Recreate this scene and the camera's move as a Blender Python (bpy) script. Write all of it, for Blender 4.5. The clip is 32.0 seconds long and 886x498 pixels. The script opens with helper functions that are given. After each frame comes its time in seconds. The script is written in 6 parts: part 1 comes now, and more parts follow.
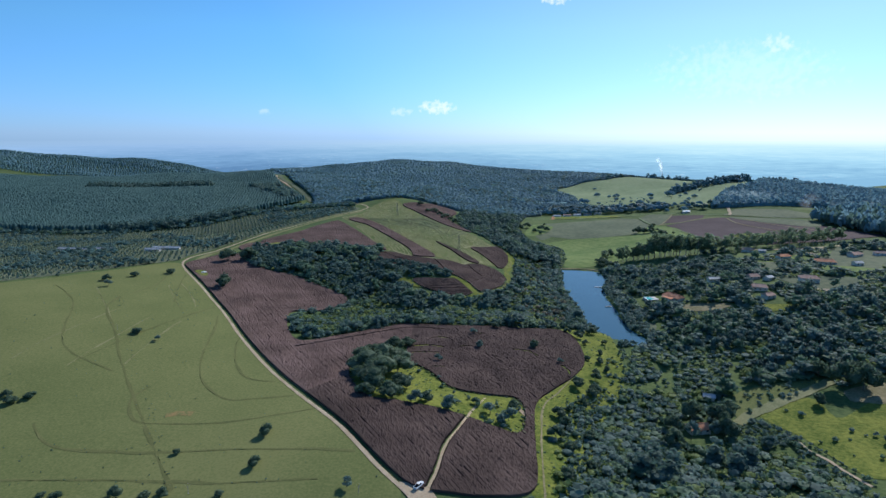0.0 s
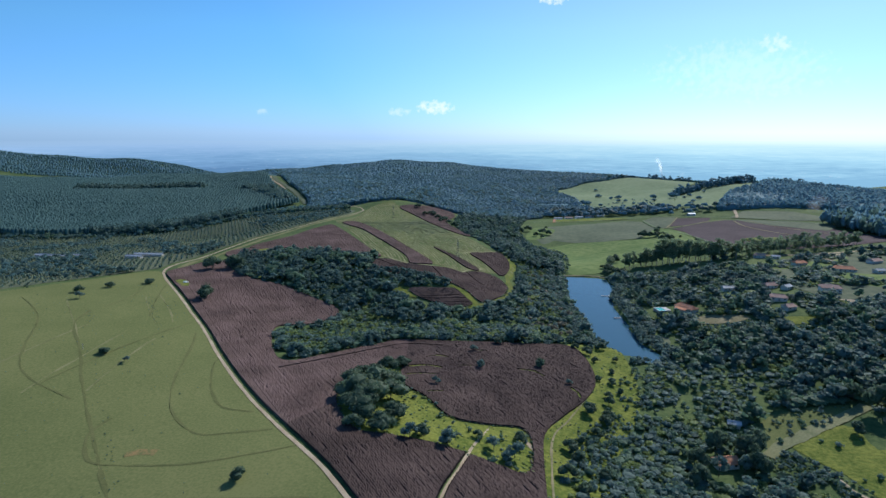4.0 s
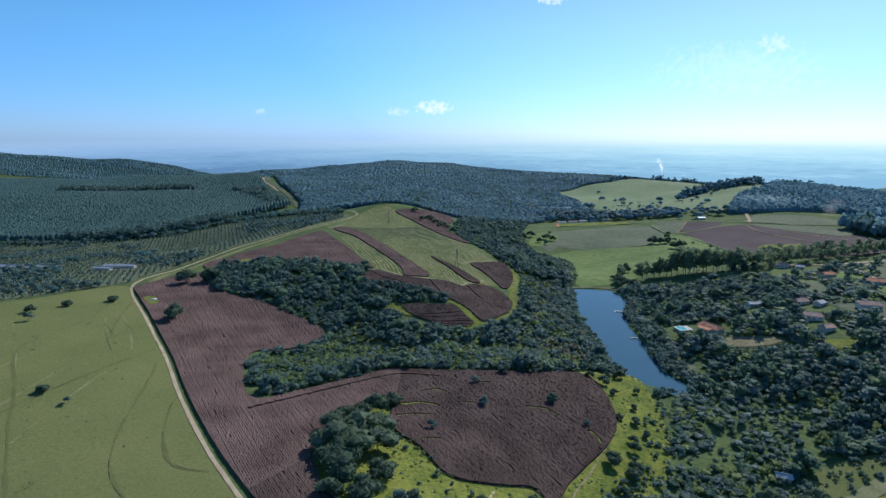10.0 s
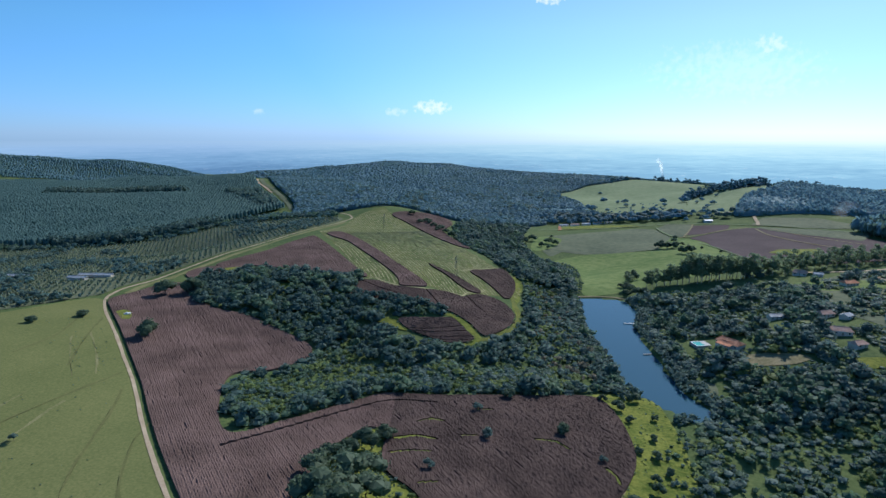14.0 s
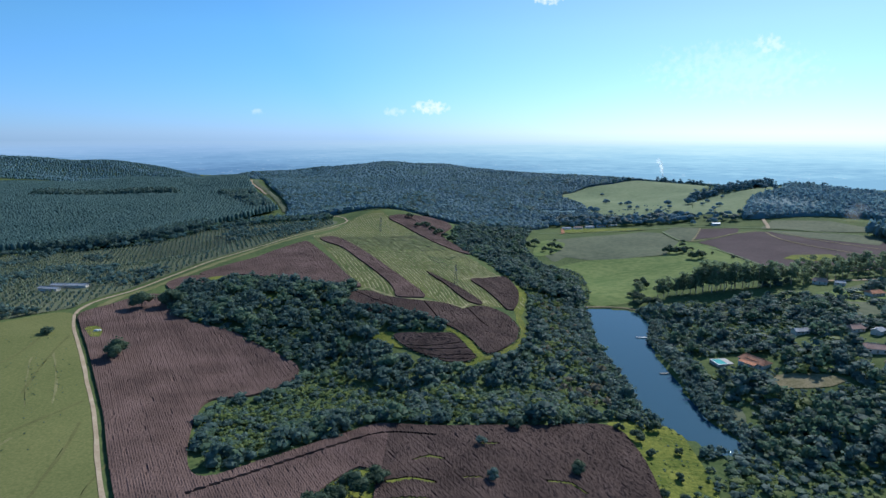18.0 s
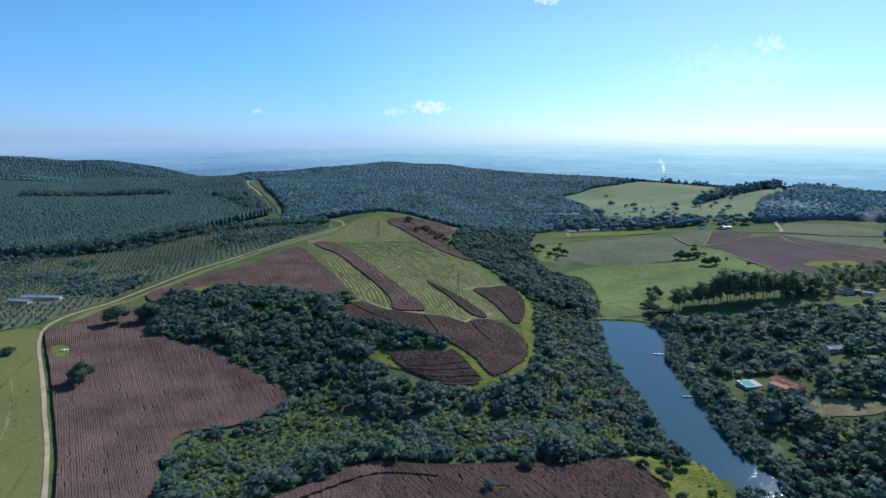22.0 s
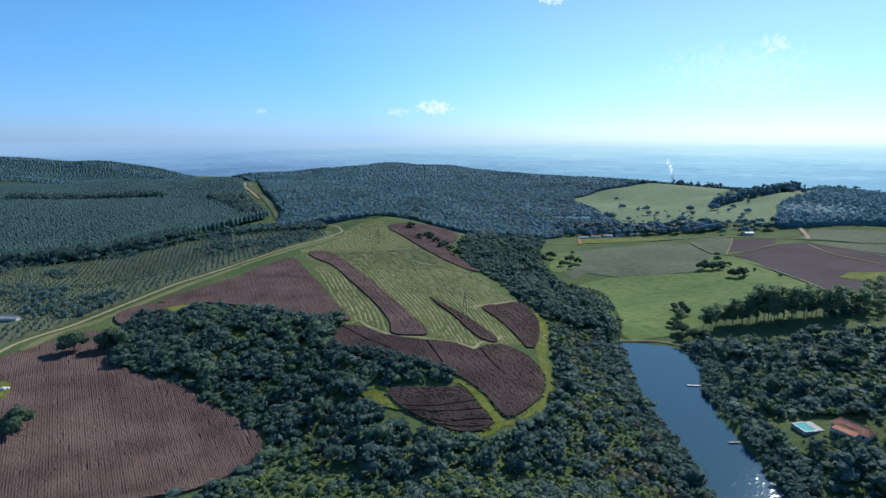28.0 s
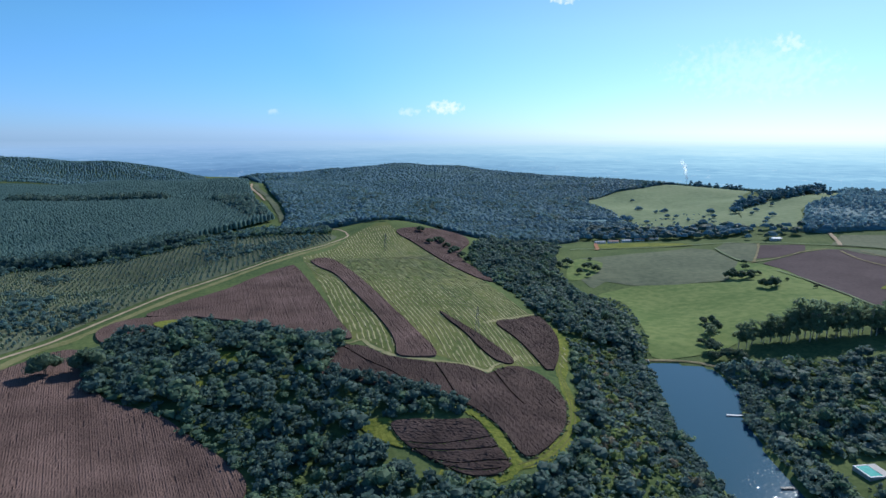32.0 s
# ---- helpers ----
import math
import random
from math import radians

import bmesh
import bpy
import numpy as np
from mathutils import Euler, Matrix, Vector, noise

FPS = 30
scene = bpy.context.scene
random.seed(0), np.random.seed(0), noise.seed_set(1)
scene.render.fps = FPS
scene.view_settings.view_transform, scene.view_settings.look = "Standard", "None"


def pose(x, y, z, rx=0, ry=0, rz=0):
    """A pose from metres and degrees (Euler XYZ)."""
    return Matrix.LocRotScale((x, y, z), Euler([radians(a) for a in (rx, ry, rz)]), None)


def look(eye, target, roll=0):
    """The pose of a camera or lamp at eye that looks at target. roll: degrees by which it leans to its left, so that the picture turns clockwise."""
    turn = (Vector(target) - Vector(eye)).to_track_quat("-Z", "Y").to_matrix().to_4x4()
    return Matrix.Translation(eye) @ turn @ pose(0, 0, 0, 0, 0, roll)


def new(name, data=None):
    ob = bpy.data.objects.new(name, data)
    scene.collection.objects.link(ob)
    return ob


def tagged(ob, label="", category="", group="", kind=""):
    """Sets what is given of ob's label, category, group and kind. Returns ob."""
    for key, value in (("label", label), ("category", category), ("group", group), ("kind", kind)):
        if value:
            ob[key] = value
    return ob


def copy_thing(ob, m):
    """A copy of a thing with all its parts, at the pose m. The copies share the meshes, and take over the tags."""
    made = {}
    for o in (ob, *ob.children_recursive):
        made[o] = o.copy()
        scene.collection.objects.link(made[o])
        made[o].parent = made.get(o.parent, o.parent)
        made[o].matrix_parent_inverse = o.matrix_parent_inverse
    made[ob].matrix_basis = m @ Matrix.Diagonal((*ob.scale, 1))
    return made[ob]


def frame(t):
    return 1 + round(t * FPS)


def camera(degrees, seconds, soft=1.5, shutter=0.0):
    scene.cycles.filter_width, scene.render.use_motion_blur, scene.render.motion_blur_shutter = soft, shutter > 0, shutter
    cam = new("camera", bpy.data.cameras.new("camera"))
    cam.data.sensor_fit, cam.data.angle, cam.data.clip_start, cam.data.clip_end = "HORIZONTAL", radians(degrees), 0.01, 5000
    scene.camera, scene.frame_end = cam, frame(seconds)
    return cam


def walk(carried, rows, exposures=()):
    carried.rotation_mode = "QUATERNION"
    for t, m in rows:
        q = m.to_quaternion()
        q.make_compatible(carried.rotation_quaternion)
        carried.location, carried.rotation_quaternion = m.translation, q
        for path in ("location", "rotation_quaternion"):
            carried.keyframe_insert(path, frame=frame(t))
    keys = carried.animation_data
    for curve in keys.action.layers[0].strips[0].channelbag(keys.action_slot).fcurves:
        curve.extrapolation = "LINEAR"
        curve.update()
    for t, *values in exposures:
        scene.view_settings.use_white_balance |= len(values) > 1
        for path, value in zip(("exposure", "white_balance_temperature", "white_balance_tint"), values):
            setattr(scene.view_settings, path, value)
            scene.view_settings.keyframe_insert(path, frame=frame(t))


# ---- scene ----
cam = camera(74.13, 32.0, soft=1.5)
PITCH = 11.2
ROUTE = [(0.0, 0.0, 0.0, 156.5, 0.0), (3.5, 0.1, 29.6, 156.6, 0.17), (6.0, 0.4, 50.7, 156.7, 0.22), (9.0, 1.0, 75.7, 156.8, 0.28),
         (13.0, 1.3, 110.0, 156.9, 0.44), (19.0, 1.2, 161.9, 156.9, 0.64), (23.0, 0.6, 196.5, 156.9, 0.59),
         (28.0, 0.3, 240.0, 157.2, 0.24), (32.0, 0.0, 277.0, 157.3, -0.77)]
walk(cam, [(t, pose(x, y, z, 90 - PITCH, 0, -yaw)) for t, x, y, z, yaw in ROUTE], exposures=[(0.0, 0.0, 6300, 9), (32.0, 0.0, 6300, 9)])

# ---------------------------------------------------------------- light
SUN_EL, SUN_AZ = radians(34.0), radians(34.5)
world = bpy.data.worlds.new("sky")
scene.world = world
world.use_nodes = True
wn = world.node_tree.nodes
sky = wn.new("ShaderNodeTexSky")
sky.sky_type = "NISHITA"
sky.sun_disc = False
sky.sun_elevation, sky.sun_rotation = SUN_EL, SUN_AZ
sky.altitude, sky.air_density, sky.dust_density, sky.ozone_density = 900, 1.0, 0.15, 5.0
wn["Background"].inputs["Strength"].default_value = 0.12
wl0 = world.node_tree.links


def world_math(op, *values):
    nd = wn.new("ShaderNodeMath")
    nd.operation = op
    for k, v in enumerate(values):
        if isinstance(v, (int, float)):
            nd.inputs[k].default_value = v
        else:
            wl0.new(v, nd.inputs[k])
    return nd.outputs[0]


def world_mix(fac, a, b, blend="MIX"):
    nd = wn.new("ShaderNodeMix")
    nd.data_type, nd.blend_type = "RGBA", blend
    for k, v in ((0, fac), (6, a), (7, b)):
        if isinstance(v, (int, float)):
            nd.inputs[k].default_value = v
        elif isinstance(v, tuple):
            nd.inputs[k].default_value = (*v, 1)
        else:
            wl0.new(v, nd.inputs[k])
    return nd.outputs[2]


way = wn.new("ShaderNodeTexCoord").outputs["Generated"]
axes = wn.new("ShaderNodeSeparateXYZ")
wl0.new(way, axes.inputs[0])
rise = wn.new("ShaderNodeMapRange")
rise.inputs["From Max"].default_value = 0.16
wl0.new(axes.outputs["Z"], rise.inputs["Value"])
# clear tropical blue, a little whiter and lilac near the horizon
toward = wn.new("ShaderNodeVectorMath")
toward.operation = "DOT_PRODUCT"
toward.inputs[1].default_value = (math.sin(SUN_AZ) * math.cos(SUN_EL), math.cos(SUN_AZ) * math.cos(SUN_EL), math.sin(SUN_EL))
wl0.new(way, toward.inputs[0])
aureole = wn.new("ShaderNodeMapRange")
aureole.inputs["From Min"].default_value, aureole.inputs["From Max"].default_value = 0.62, 0.97
wl0.new(toward.outputs["Value"], aureole.inputs["Value"])
tint = world_mix(aureole.outputs[0], world_mix(rise.outputs[0], (0.46, 0.71, 1.32), (0.60, 0.98, 1.18)), world_mix(rise.outputs[0], (0.86, 1.03, 1.28), (1.10, 1.13, 1.12)))
air = world_mix(1.0, sky.outputs["Color"], tint, "MULTIPLY")
# a few small fair-weather clouds
ahead = world_math("MAXIMUM", axes.outputs["Y"], 0.05)
side, lift = world_math("DIVIDE", axes.outputs["X"], ahead), world_math("DIVIDE", axes.outputs["Z"], ahead)
puff = wn.new("ShaderNodeTexNoise")
puff.inputs["Scale"].default_value, puff.inputs["Detail"].default_value = 120, 8
wl0.new(way, puff.inputs["Vector"])
cover = 0.0
for u0, w0, a, b, k in ((-0.010, 0.041, 0.046, 0.017, 0.75), (-0.068, 0.034, 0.03, 0.01, 0.38), (-0.298, 0.0345, 0.022, 0.008, 0.3), (0.548, 0.142, 0.04, 0.024, 0.5), (0.50, 0.10, 0.22, 0.07, 0.22), (0.178, 0.210, 0.035, 0.012, 0.8)):
    p = world_math("POWER", world_math("DIVIDE", world_math("SUBTRACT", side, u0), a), 2.0)
    q = world_math("POWER", world_math("DIVIDE", world_math("SUBTRACT", lift, w0), b), 2.0)
    r = world_math("MAXIMUM", world_math("SUBTRACT", 1.0, world_math("ADD", p, q)), 0.0)
    v = world_math("MULTIPLY", world_math("SUBTRACT", world_math("ADD", world_math("MULTIPLY", r, 0.55), puff.outputs["Fac"]), 0.8), 3.2 * k)
    v = world_math("MULTIPLY", world_math("MINIMUM", world_math("MAXIMUM", v, 0.0), 0.85 * k), world_math("GREATER_THAN", r, 0.001))
    cover = v if isinstance(cover, float) else world_math("MAXIMUM", cover, v)
wl0.new(world_mix(cover, air, (8.6, 9.2, 9.6)), wn["Background"].inputs["Color"])
sun = new("sun", bpy.data.lights.new("sun", "SUN"))
sun.data.energy, sun.data.angle, sun.data.color = 4.5, radians(0.55), (1.0, 0.98, 0.95)
sun_way = Vector((math.sin(SUN_AZ) * math.cos(SUN_EL), math.cos(SUN_AZ) * math.cos(SUN_EL), math.sin(SUN_EL)))
sun.matrix_world = look(sun_way * 900, (0, 0, 0))


# ---------------------------------------------------------------- materials
def nodes_of(name):
    m = bpy.data.materials.new(name)
    m.use_nodes = True
    return m, m.node_tree.nodes, m.node_tree.links, m.node_tree.nodes["Principled BSDF"]


def surface(name, c1, c2, scale=0.3, fine=3.0, rough=0.9, bump=0.3, metal=0.0, island=0.0, random_ob=0.0, stretch=(1, 1, 1), spec=0.03, bump_dist=0.2, contrast=0.5):
    """Two colours mixed by noise at two scales, with relief."""
    m, n, l, p = nodes_of(name)
    geo = n.new("ShaderNodeNewGeometry")
    mp = n.new("ShaderNodeMapping")
    mp.inputs["Scale"].default_value = stretch
    l.new(geo.outputs["Position"], mp.inputs["Vector"])
    a, b = n.new("ShaderNodeTexNoise"), n.new("ShaderNodeTexNoise")
    for t, s, d in ((a, scale, 5), (b, fine, 6)):
        t.inputs["Scale"].default_value, t.inputs["Detail"].default_value = s, d
        l.new(mp.outputs["Vector"], t.inputs["Vector"])
    add = n.new("ShaderNodeMath")
    add.operation = "ADD"
    l.new(a.outputs["Fac"], add.inputs[0]), l.new(b.outputs["Fac"], add.inputs[1])
    fac = add.outputs[0]
    low, high = 1 - contrast * 0.5, 1 + contrast * 0.5
    for on, src in ((island, "island"), (random_ob, "object")):
        if on:
            r = geo.outputs["Random Per Island"] if src == "island" else n.new("ShaderNodeObjectInfo").outputs["Random"]
            mul = n.new("ShaderNodeMath")
            mul.operation = "MULTIPLY_ADD"
            l.new(r, mul.inputs[0])
            mul.inputs[1].default_value = on
            mul.inputs[2].default_value = -on / 2
            ad = n.new("ShaderNodeMath")
            ad.operation = "ADD"
            l.new(fac, ad.inputs[0]), l.new(mul.outputs[0], ad.inputs[1])
            fac = ad.outputs[0]
    mr = n.new("ShaderNodeMapRange")
    mr.inputs["From Min"].default_value, mr.inputs["From Max"].default_value = low, high
    l.new(fac, mr.inputs["Value"])
    mix = n.new("ShaderNodeMix")
    mix.data_type = "RGBA"
    mix.inputs[6].default_value, mix.inputs[7].default_value = (*c1, 1), (*c2, 1)
    l.new(mr.outputs[0], mix.inputs[0]), l.new(mix.outputs[2], p.inputs["Base Color"])
    p.inputs["Roughness"].default_value, p.inputs["Metallic"].default_value = rough, metal
    p.inputs["Specular IOR Level"].default_value = spec
    if bump:
        bp = n.new("ShaderNodeBump")
        bp.inputs["Strength"].default_value, bp.inputs["Distance"].default_value = bump, bump_dist
        l.new(b.outputs["Fac"], bp.inputs["Height"]), l.new(bp.outputs["Normal"], p.inputs["Normal"])
    return m


def foliage(name, c1, c2, through_light=0.25, scale=0.05, island=0.5, gloss=0.14):
    """Leaves: diffuse with some light passing through, varied clump by clump and tree by tree."""
    m = surface(name, c1, c2, scale, 0.6, 0.65, 0, island=island, random_ob=0.25, spec=gloss, contrast=0.7)
    n, l = m.node_tree.nodes, m.node_tree.links
    p, out = n["Principled BSDF"], n["Material Output"]
    tr, mx = n.new("ShaderNodeBsdfTranslucent"), n.new("ShaderNodeMixShader")
    l.new(p.inputs["Base Color"].links[0].from_socket, tr.inputs["Color"])
    mx.inputs[0].default_value = through_light
    l.new(p.outputs[0], mx.inputs[1]), l.new(tr.outputs[0], mx.inputs[2]), l.new(mx.outputs[0], out.inputs["Surface"])
    return m


M_GROUND = surface("scrub_ground", (0.055, 0.09, 0.035), (0.125, 0.16, 0.06), 0.02, 0.4, bump=0.5, bump_dist=0.6)
M_PASTURE = surface("pasture_grass", (0.108, 0.13, 0.046), (0.185, 0.19, 0.074), 0.012, 0.9, bump=0.2, bump_dist=0.12, contrast=0.5)
M_MAIZE = surface("dry_maize", (0.064, 0.043, 0.037), (0.174, 0.116, 0.099), 0.05, 3.2, bump=0.6, bump_dist=0.16, contrast=0.55)
M_MAIZE2 = surface("dark_dry_maize", (0.041, 0.029, 0.025), (0.116, 0.08, 0.068), 0.05, 3.2, bump=0.6, bump_dist=0.16, contrast=0.55)
M_DRY = surface("dry_grass", (0.15, 0.14, 0.07), (0.30, 0.25, 0.15), 0.15, 0.9, bump=0.4)
M_MOWN = surface("mown_rows", (0.075, 0.105, 0.034), (0.16, 0.165, 0.06), 0.03, 0.5, bump=0.4)
M_STRAW = surface("straw_windrow", (0.20, 0.20, 0.095), (0.34, 0.315, 0.17), 0.1, 1.1, bump=0.5)
M_YELLOW = surface("yellow_green_weeds", (0.085, 0.118, 0.024), (0.215, 0.225, 0.05), 0.07, 0.5, bump=0.8, bump_dist=0.7, contrast=0.45)
M_MEADOW = surface("bright_meadow", (0.10, 0.155, 0.05), (0.18, 0.225, 0.08), 0.012, 0.15, bump=0.3, contrast=0.4)
# pale pasture green, muted with some blue as painted haze
M_FARMEADOW = surface("pale_hazed_pasture", (0.15, 0.20, 0.105), (0.22, 0.265, 0.145), 0.008, 0.1, bump=0.3, contrast=0.4)
M_STUBBLE = surface("grey_green_stubble", (0.095, 0.116, 0.074), (0.152, 0.168, 0.104), 0.012, 0.15, bump=0.3, contrast=0.4)
M_BROWN = surface("far_dry_crop", (0.07, 0.05, 0.052), (0.105, 0.08, 0.08), 0.02, 0.3, bump=0.4)
M_ROAD = surface("dirt_road", (0.33, 0.25, 0.165), (0.48, 0.385, 0.27), 0.15, 1.5, bump=0.3)
M_TRACK = surface("worn_track", (0.105, 0.115, 0.044), (0.155, 0.155, 0.063), 0.1, 1.0, bump=0.3)
M_PALETRACK = surface("pale_dry_grass", (0.14, 0.15, 0.06), (0.24, 0.225, 0.11), 0.08, 0.8, bump=0.2)
M_LANE = surface("worn_lane_grass", (0.15, 0.165, 0.08), (0.25, 0.24, 0.13), 0.12, 0.9, bump=0.3)
# next three greens: darks lifted and blue added, a haze veil in the colour
M_LEAF = foliage("broadleaf_dark_hazed", (0.064, 0.12, 0.104), (0.128, 0.20, 0.165), 0.5)
M_LEAF2 = foliage("broadleaf_olive_hazed", (0.086, 0.152, 0.098), (0.165, 0.25, 0.152), 0.5)
M_LEAF3 = foliage("shrub_grey_hazed", (0.104, 0.168, 0.148), (0.188, 0.268, 0.222), 0.5)
# eucalyptus blue-green, with distance haze mixed into the base colour
M_HAZYEUC = foliage("eucalyptus_hazed_blue", (0.10, 0.19, 0.178), (0.16, 0.262, 0.245), 0.5, 0.02, 0.25, 0.04)
# far woods: paler and bluer than the leaves, haze painted into the green
M_HAZYLEAF = foliage("far_canopy_hazed", (0.12, 0.225, 0.25), (0.21, 0.33, 0.36), 0.4, 0.006, 0.3, 0.02)
M_TREE = foliage("tree_crown", (0.06, 0.105, 0.065), (0.14, 0.195, 0.12), 0.5)
M_LIME = foliage("light_green_leaf", (0.13, 0.19, 0.06), (0.25, 0.31, 0.11), 0.5)
M_ROWLEAF = foliage("eucalyptus_olive", (0.13, 0.19, 0.11), (0.25, 0.32, 0.19), 0.6)
M_YOUNG = foliage("young_plantation_leaf", (0.17, 0.22, 0.135), (0.28, 0.325, 0.205), 0.45)
M_DRYLEAF = foliage("dry_shrub_leaf", (0.15, 0.14, 0.09), (0.26, 0.23, 0.16), 0.4)
M_BARK = surface("bark", (0.10, 0.08, 0.06), (0.2, 0.17, 0.14), 1.0, 6.0)
M_PALEBARK = surface("pale_bark", (0.3, 0.27, 0.23), (0.45, 0.42, 0.37), 1.0, 5.0)


# ---------------------------------------------------------------- plan helpers
HILLS = [(-340, 900, 320, 22.2), (-1500, 2500, 700, 33.2), (-360, 320, 160, 28.4), (160, 590, 90, -13.7), (240, 1280, 160, -11.5), (-480, 920, 160, -33.0),
         (320, 540, 60, -2.1), (160, 870, 90, -18.0), (120, 390, 60, 7.7), (-30, 240, 60, 9.5), (380, 1620, 320, -18.5), (140, 2340, 320, 9.5),
         (-30, 640, 60, -4.4), (600, 560, 160, 21.5), (-80, 490, 60, -12.2), (-1060, 1380, 320, -24.8), (600, 1280, 160, 18.8), (120, 640, 60, -9.4),
         (-1000, -500, 700, 13.0), (160, 240, 90, -6.6), (120, 440, 60, -12.1), (-80, 1090, 60, 16.5)]
KNOLLS = [(0, 1160, 160, -21.0), (-360, 1280, 160, -14.1), (-340, 1380, 320, 15.3), (-30, 590, 60, 11.7), (-2000, 2500, 700, 20.1), (-120, 800, 160, 11.4),
          (170, 790, 60, -9.4), (1500, -500, 700, 13.3), (320, 990, 60, -4.1), (-330, 840, 60, -18.9), (-480, 1160, 160, -7.9), (-30, 840, 60, -2.0),
          (-330, 240, 90, -9.5), (20, 690, 60, 4.2), (120, 290, 60, -9.4), (170, 390, 60, -9.2), (300, 520, 90, 10.7), (-100, 2580, 320, 12.9),
          (620, 2340, 320, 13.5), (-2000, 2000, 700, 28.3), (-50, 1080, 90, 12.0), (-240, 560, 160, 2.6)]

# the far slopes: plantation terraces, the forest hill and the wooded ridge
RISES = [(1100, 2700, 450, -44.0), (-1035, 2480, 450, -62.9), (1100, 2700, 200, 19.0), (620, 1850, 300, 39.3), (-2100, 2480, 300, 37.4), (-1050, 1290, 300, 26.2), (1500, 1600, 200, -20.5), (756, 1486, 130, 19.9),
         (-210, 2340, 200, 34.3), (700, 2700, 130, -4.4), (-200, 2750, 300, -16.9), (-1300, 1950, 200, -8.2), (-484, 1680, 130, 17.9), (450, 1500, 200, -11.7), (-1203, 2480, 130, 33.3), (-811, 1680, 130, 18.2),
         (600, 2350, 130, -26.8), (1500, 2400, 450, -55.1), (-624, 2300, 130, 18.8), (-1479, 2480, 130, 18.1), (550, 1700, 130, -20.6), (900, 2100, 300, -20.7), (700, 2700, 450, -28.1), (1029, 1450, 200, 6.3)]


def curve_of(points, closed=True, step=6.0):
    """Catmull-Rom through the points, about step metres apart."""
    P = np.array(points, float)
    n = len(P)
    out = []
    for i in range(n if closed else n - 1):
        p0, p1, p2, p3 = (P[(i + k) % n] if closed else P[min(max(i + k, 0), n - 1)] for k in (-1, 0, 1, 2))
        k = max(1, int(np.linalg.norm(p2 - p1) / step))
        for j in range(k):
            t = j / k
            out.append(0.5 * (2 * p1 + (p2 - p0) * t + (2 * p0 - 5 * p1 + 4 * p2 - p3) * t * t + (3 * p1 - p0 - 3 * p2 + p3) * t ** 3))
    if not closed:
        out.append(P[-1])
    return np.array(out)


def inside(x, y, poly):
    c = np.zeros(np.shape(x), bool)
    x0, y0 = poly[-1]
    for x1, y1 in poly:
        if y0 != y1:
            c ^= ((y1 > y) != (y0 > y)) & (x < (x0 - x1) * (y - y1) / (y0 - y1) + x1)
        x0, y0 = x1, y1
    return c


def nearest(x, y, poly, closed=True):
    """Distance to the outline, and the nearest point on it."""
    best = np.full(np.shape(x), 1e9)
    bx, by = np.array(x, float), np.array(y, float)
    pts = list(poly) + ([poly[0]] if closed else [])
    for (x0, y0), (x1, y1) in zip(pts[:-1], pts[1:]):
        dx, dy = x1 - x0, y1 - y0
        t = np.clip(((x - x0) * dx + (y - y0) * dy) / (dx * dx + dy * dy + 1e-9), 0, 1)
        qx, qy = x0 + t * dx, y0 + t * dy
        d = np.hypot(x - qx, y - qy)
        k = d < best
        best, bx, by = np.where(k, d, best), np.where(k, qx, bx), np.where(k, qy, by)
    return best, bx, by


LAKE = curve_of([(136, 662), (157, 660), (173, 655), (180, 627), (172, 602), (164, 583), (160, 553), (159, 531), (156, 500), (153, 475), (152, 450),
                 (158, 435), (154, 420), (143, 419), (134, 433), (125, 448), (119, 467), (121, 490), (122, 515), (119, 545), (122, 570), (126, 599), (130, 627), (134, 648)])


def smoothstep(v, a, b):
    t = np.clip((v - a) / (b - a), 0, 1)
    return t * t * (3 - 2 * t)


def land(x, y):
    """The height of the ground."""
    x, y = np.asarray(x, float), np.asarray(y, float)
    h = 8.0 + np.zeros(np.shape(x))
    for cx, cy, s, a in HILLS + KNOLLS:
        h = h + a * np.exp(-((x - cx) ** 2 + (y - cy) ** 2) / (2 * s * s))
    h = h + smoothstep(np.hypot(x, y - 300), 700, 1600) * (3.5 * np.sin(x / 97 + 1.3) * np.sin(y / 123) + 2 * np.sin(x / 41 + y / 63))
    beyond = smoothstep(y, 1020, 1240)
    for cx, cy, s, a in RISES:
        h = h + beyond * a * np.exp(-((x - cx) ** 2 + (y - cy) ** 2) / (2 * s * s))
    h = h - smoothstep(np.hypot(x * 0.8, y), 2650, 3900) * 260
    near = (x > 60) & (x < 240) & (y > 370) & (y < 710)
    d, _, _ = nearest(x, y, LAKE)
    ins = inside(x, y, LAKE)
    h = np.where(near & ins, np.minimum(h, -0.25 * np.minimum(d, 8) - 0.1), h)
    return np.where(near & ~ins, np.maximum(h, 0.15 + 0.06 * np.minimum(d, 30)), h)


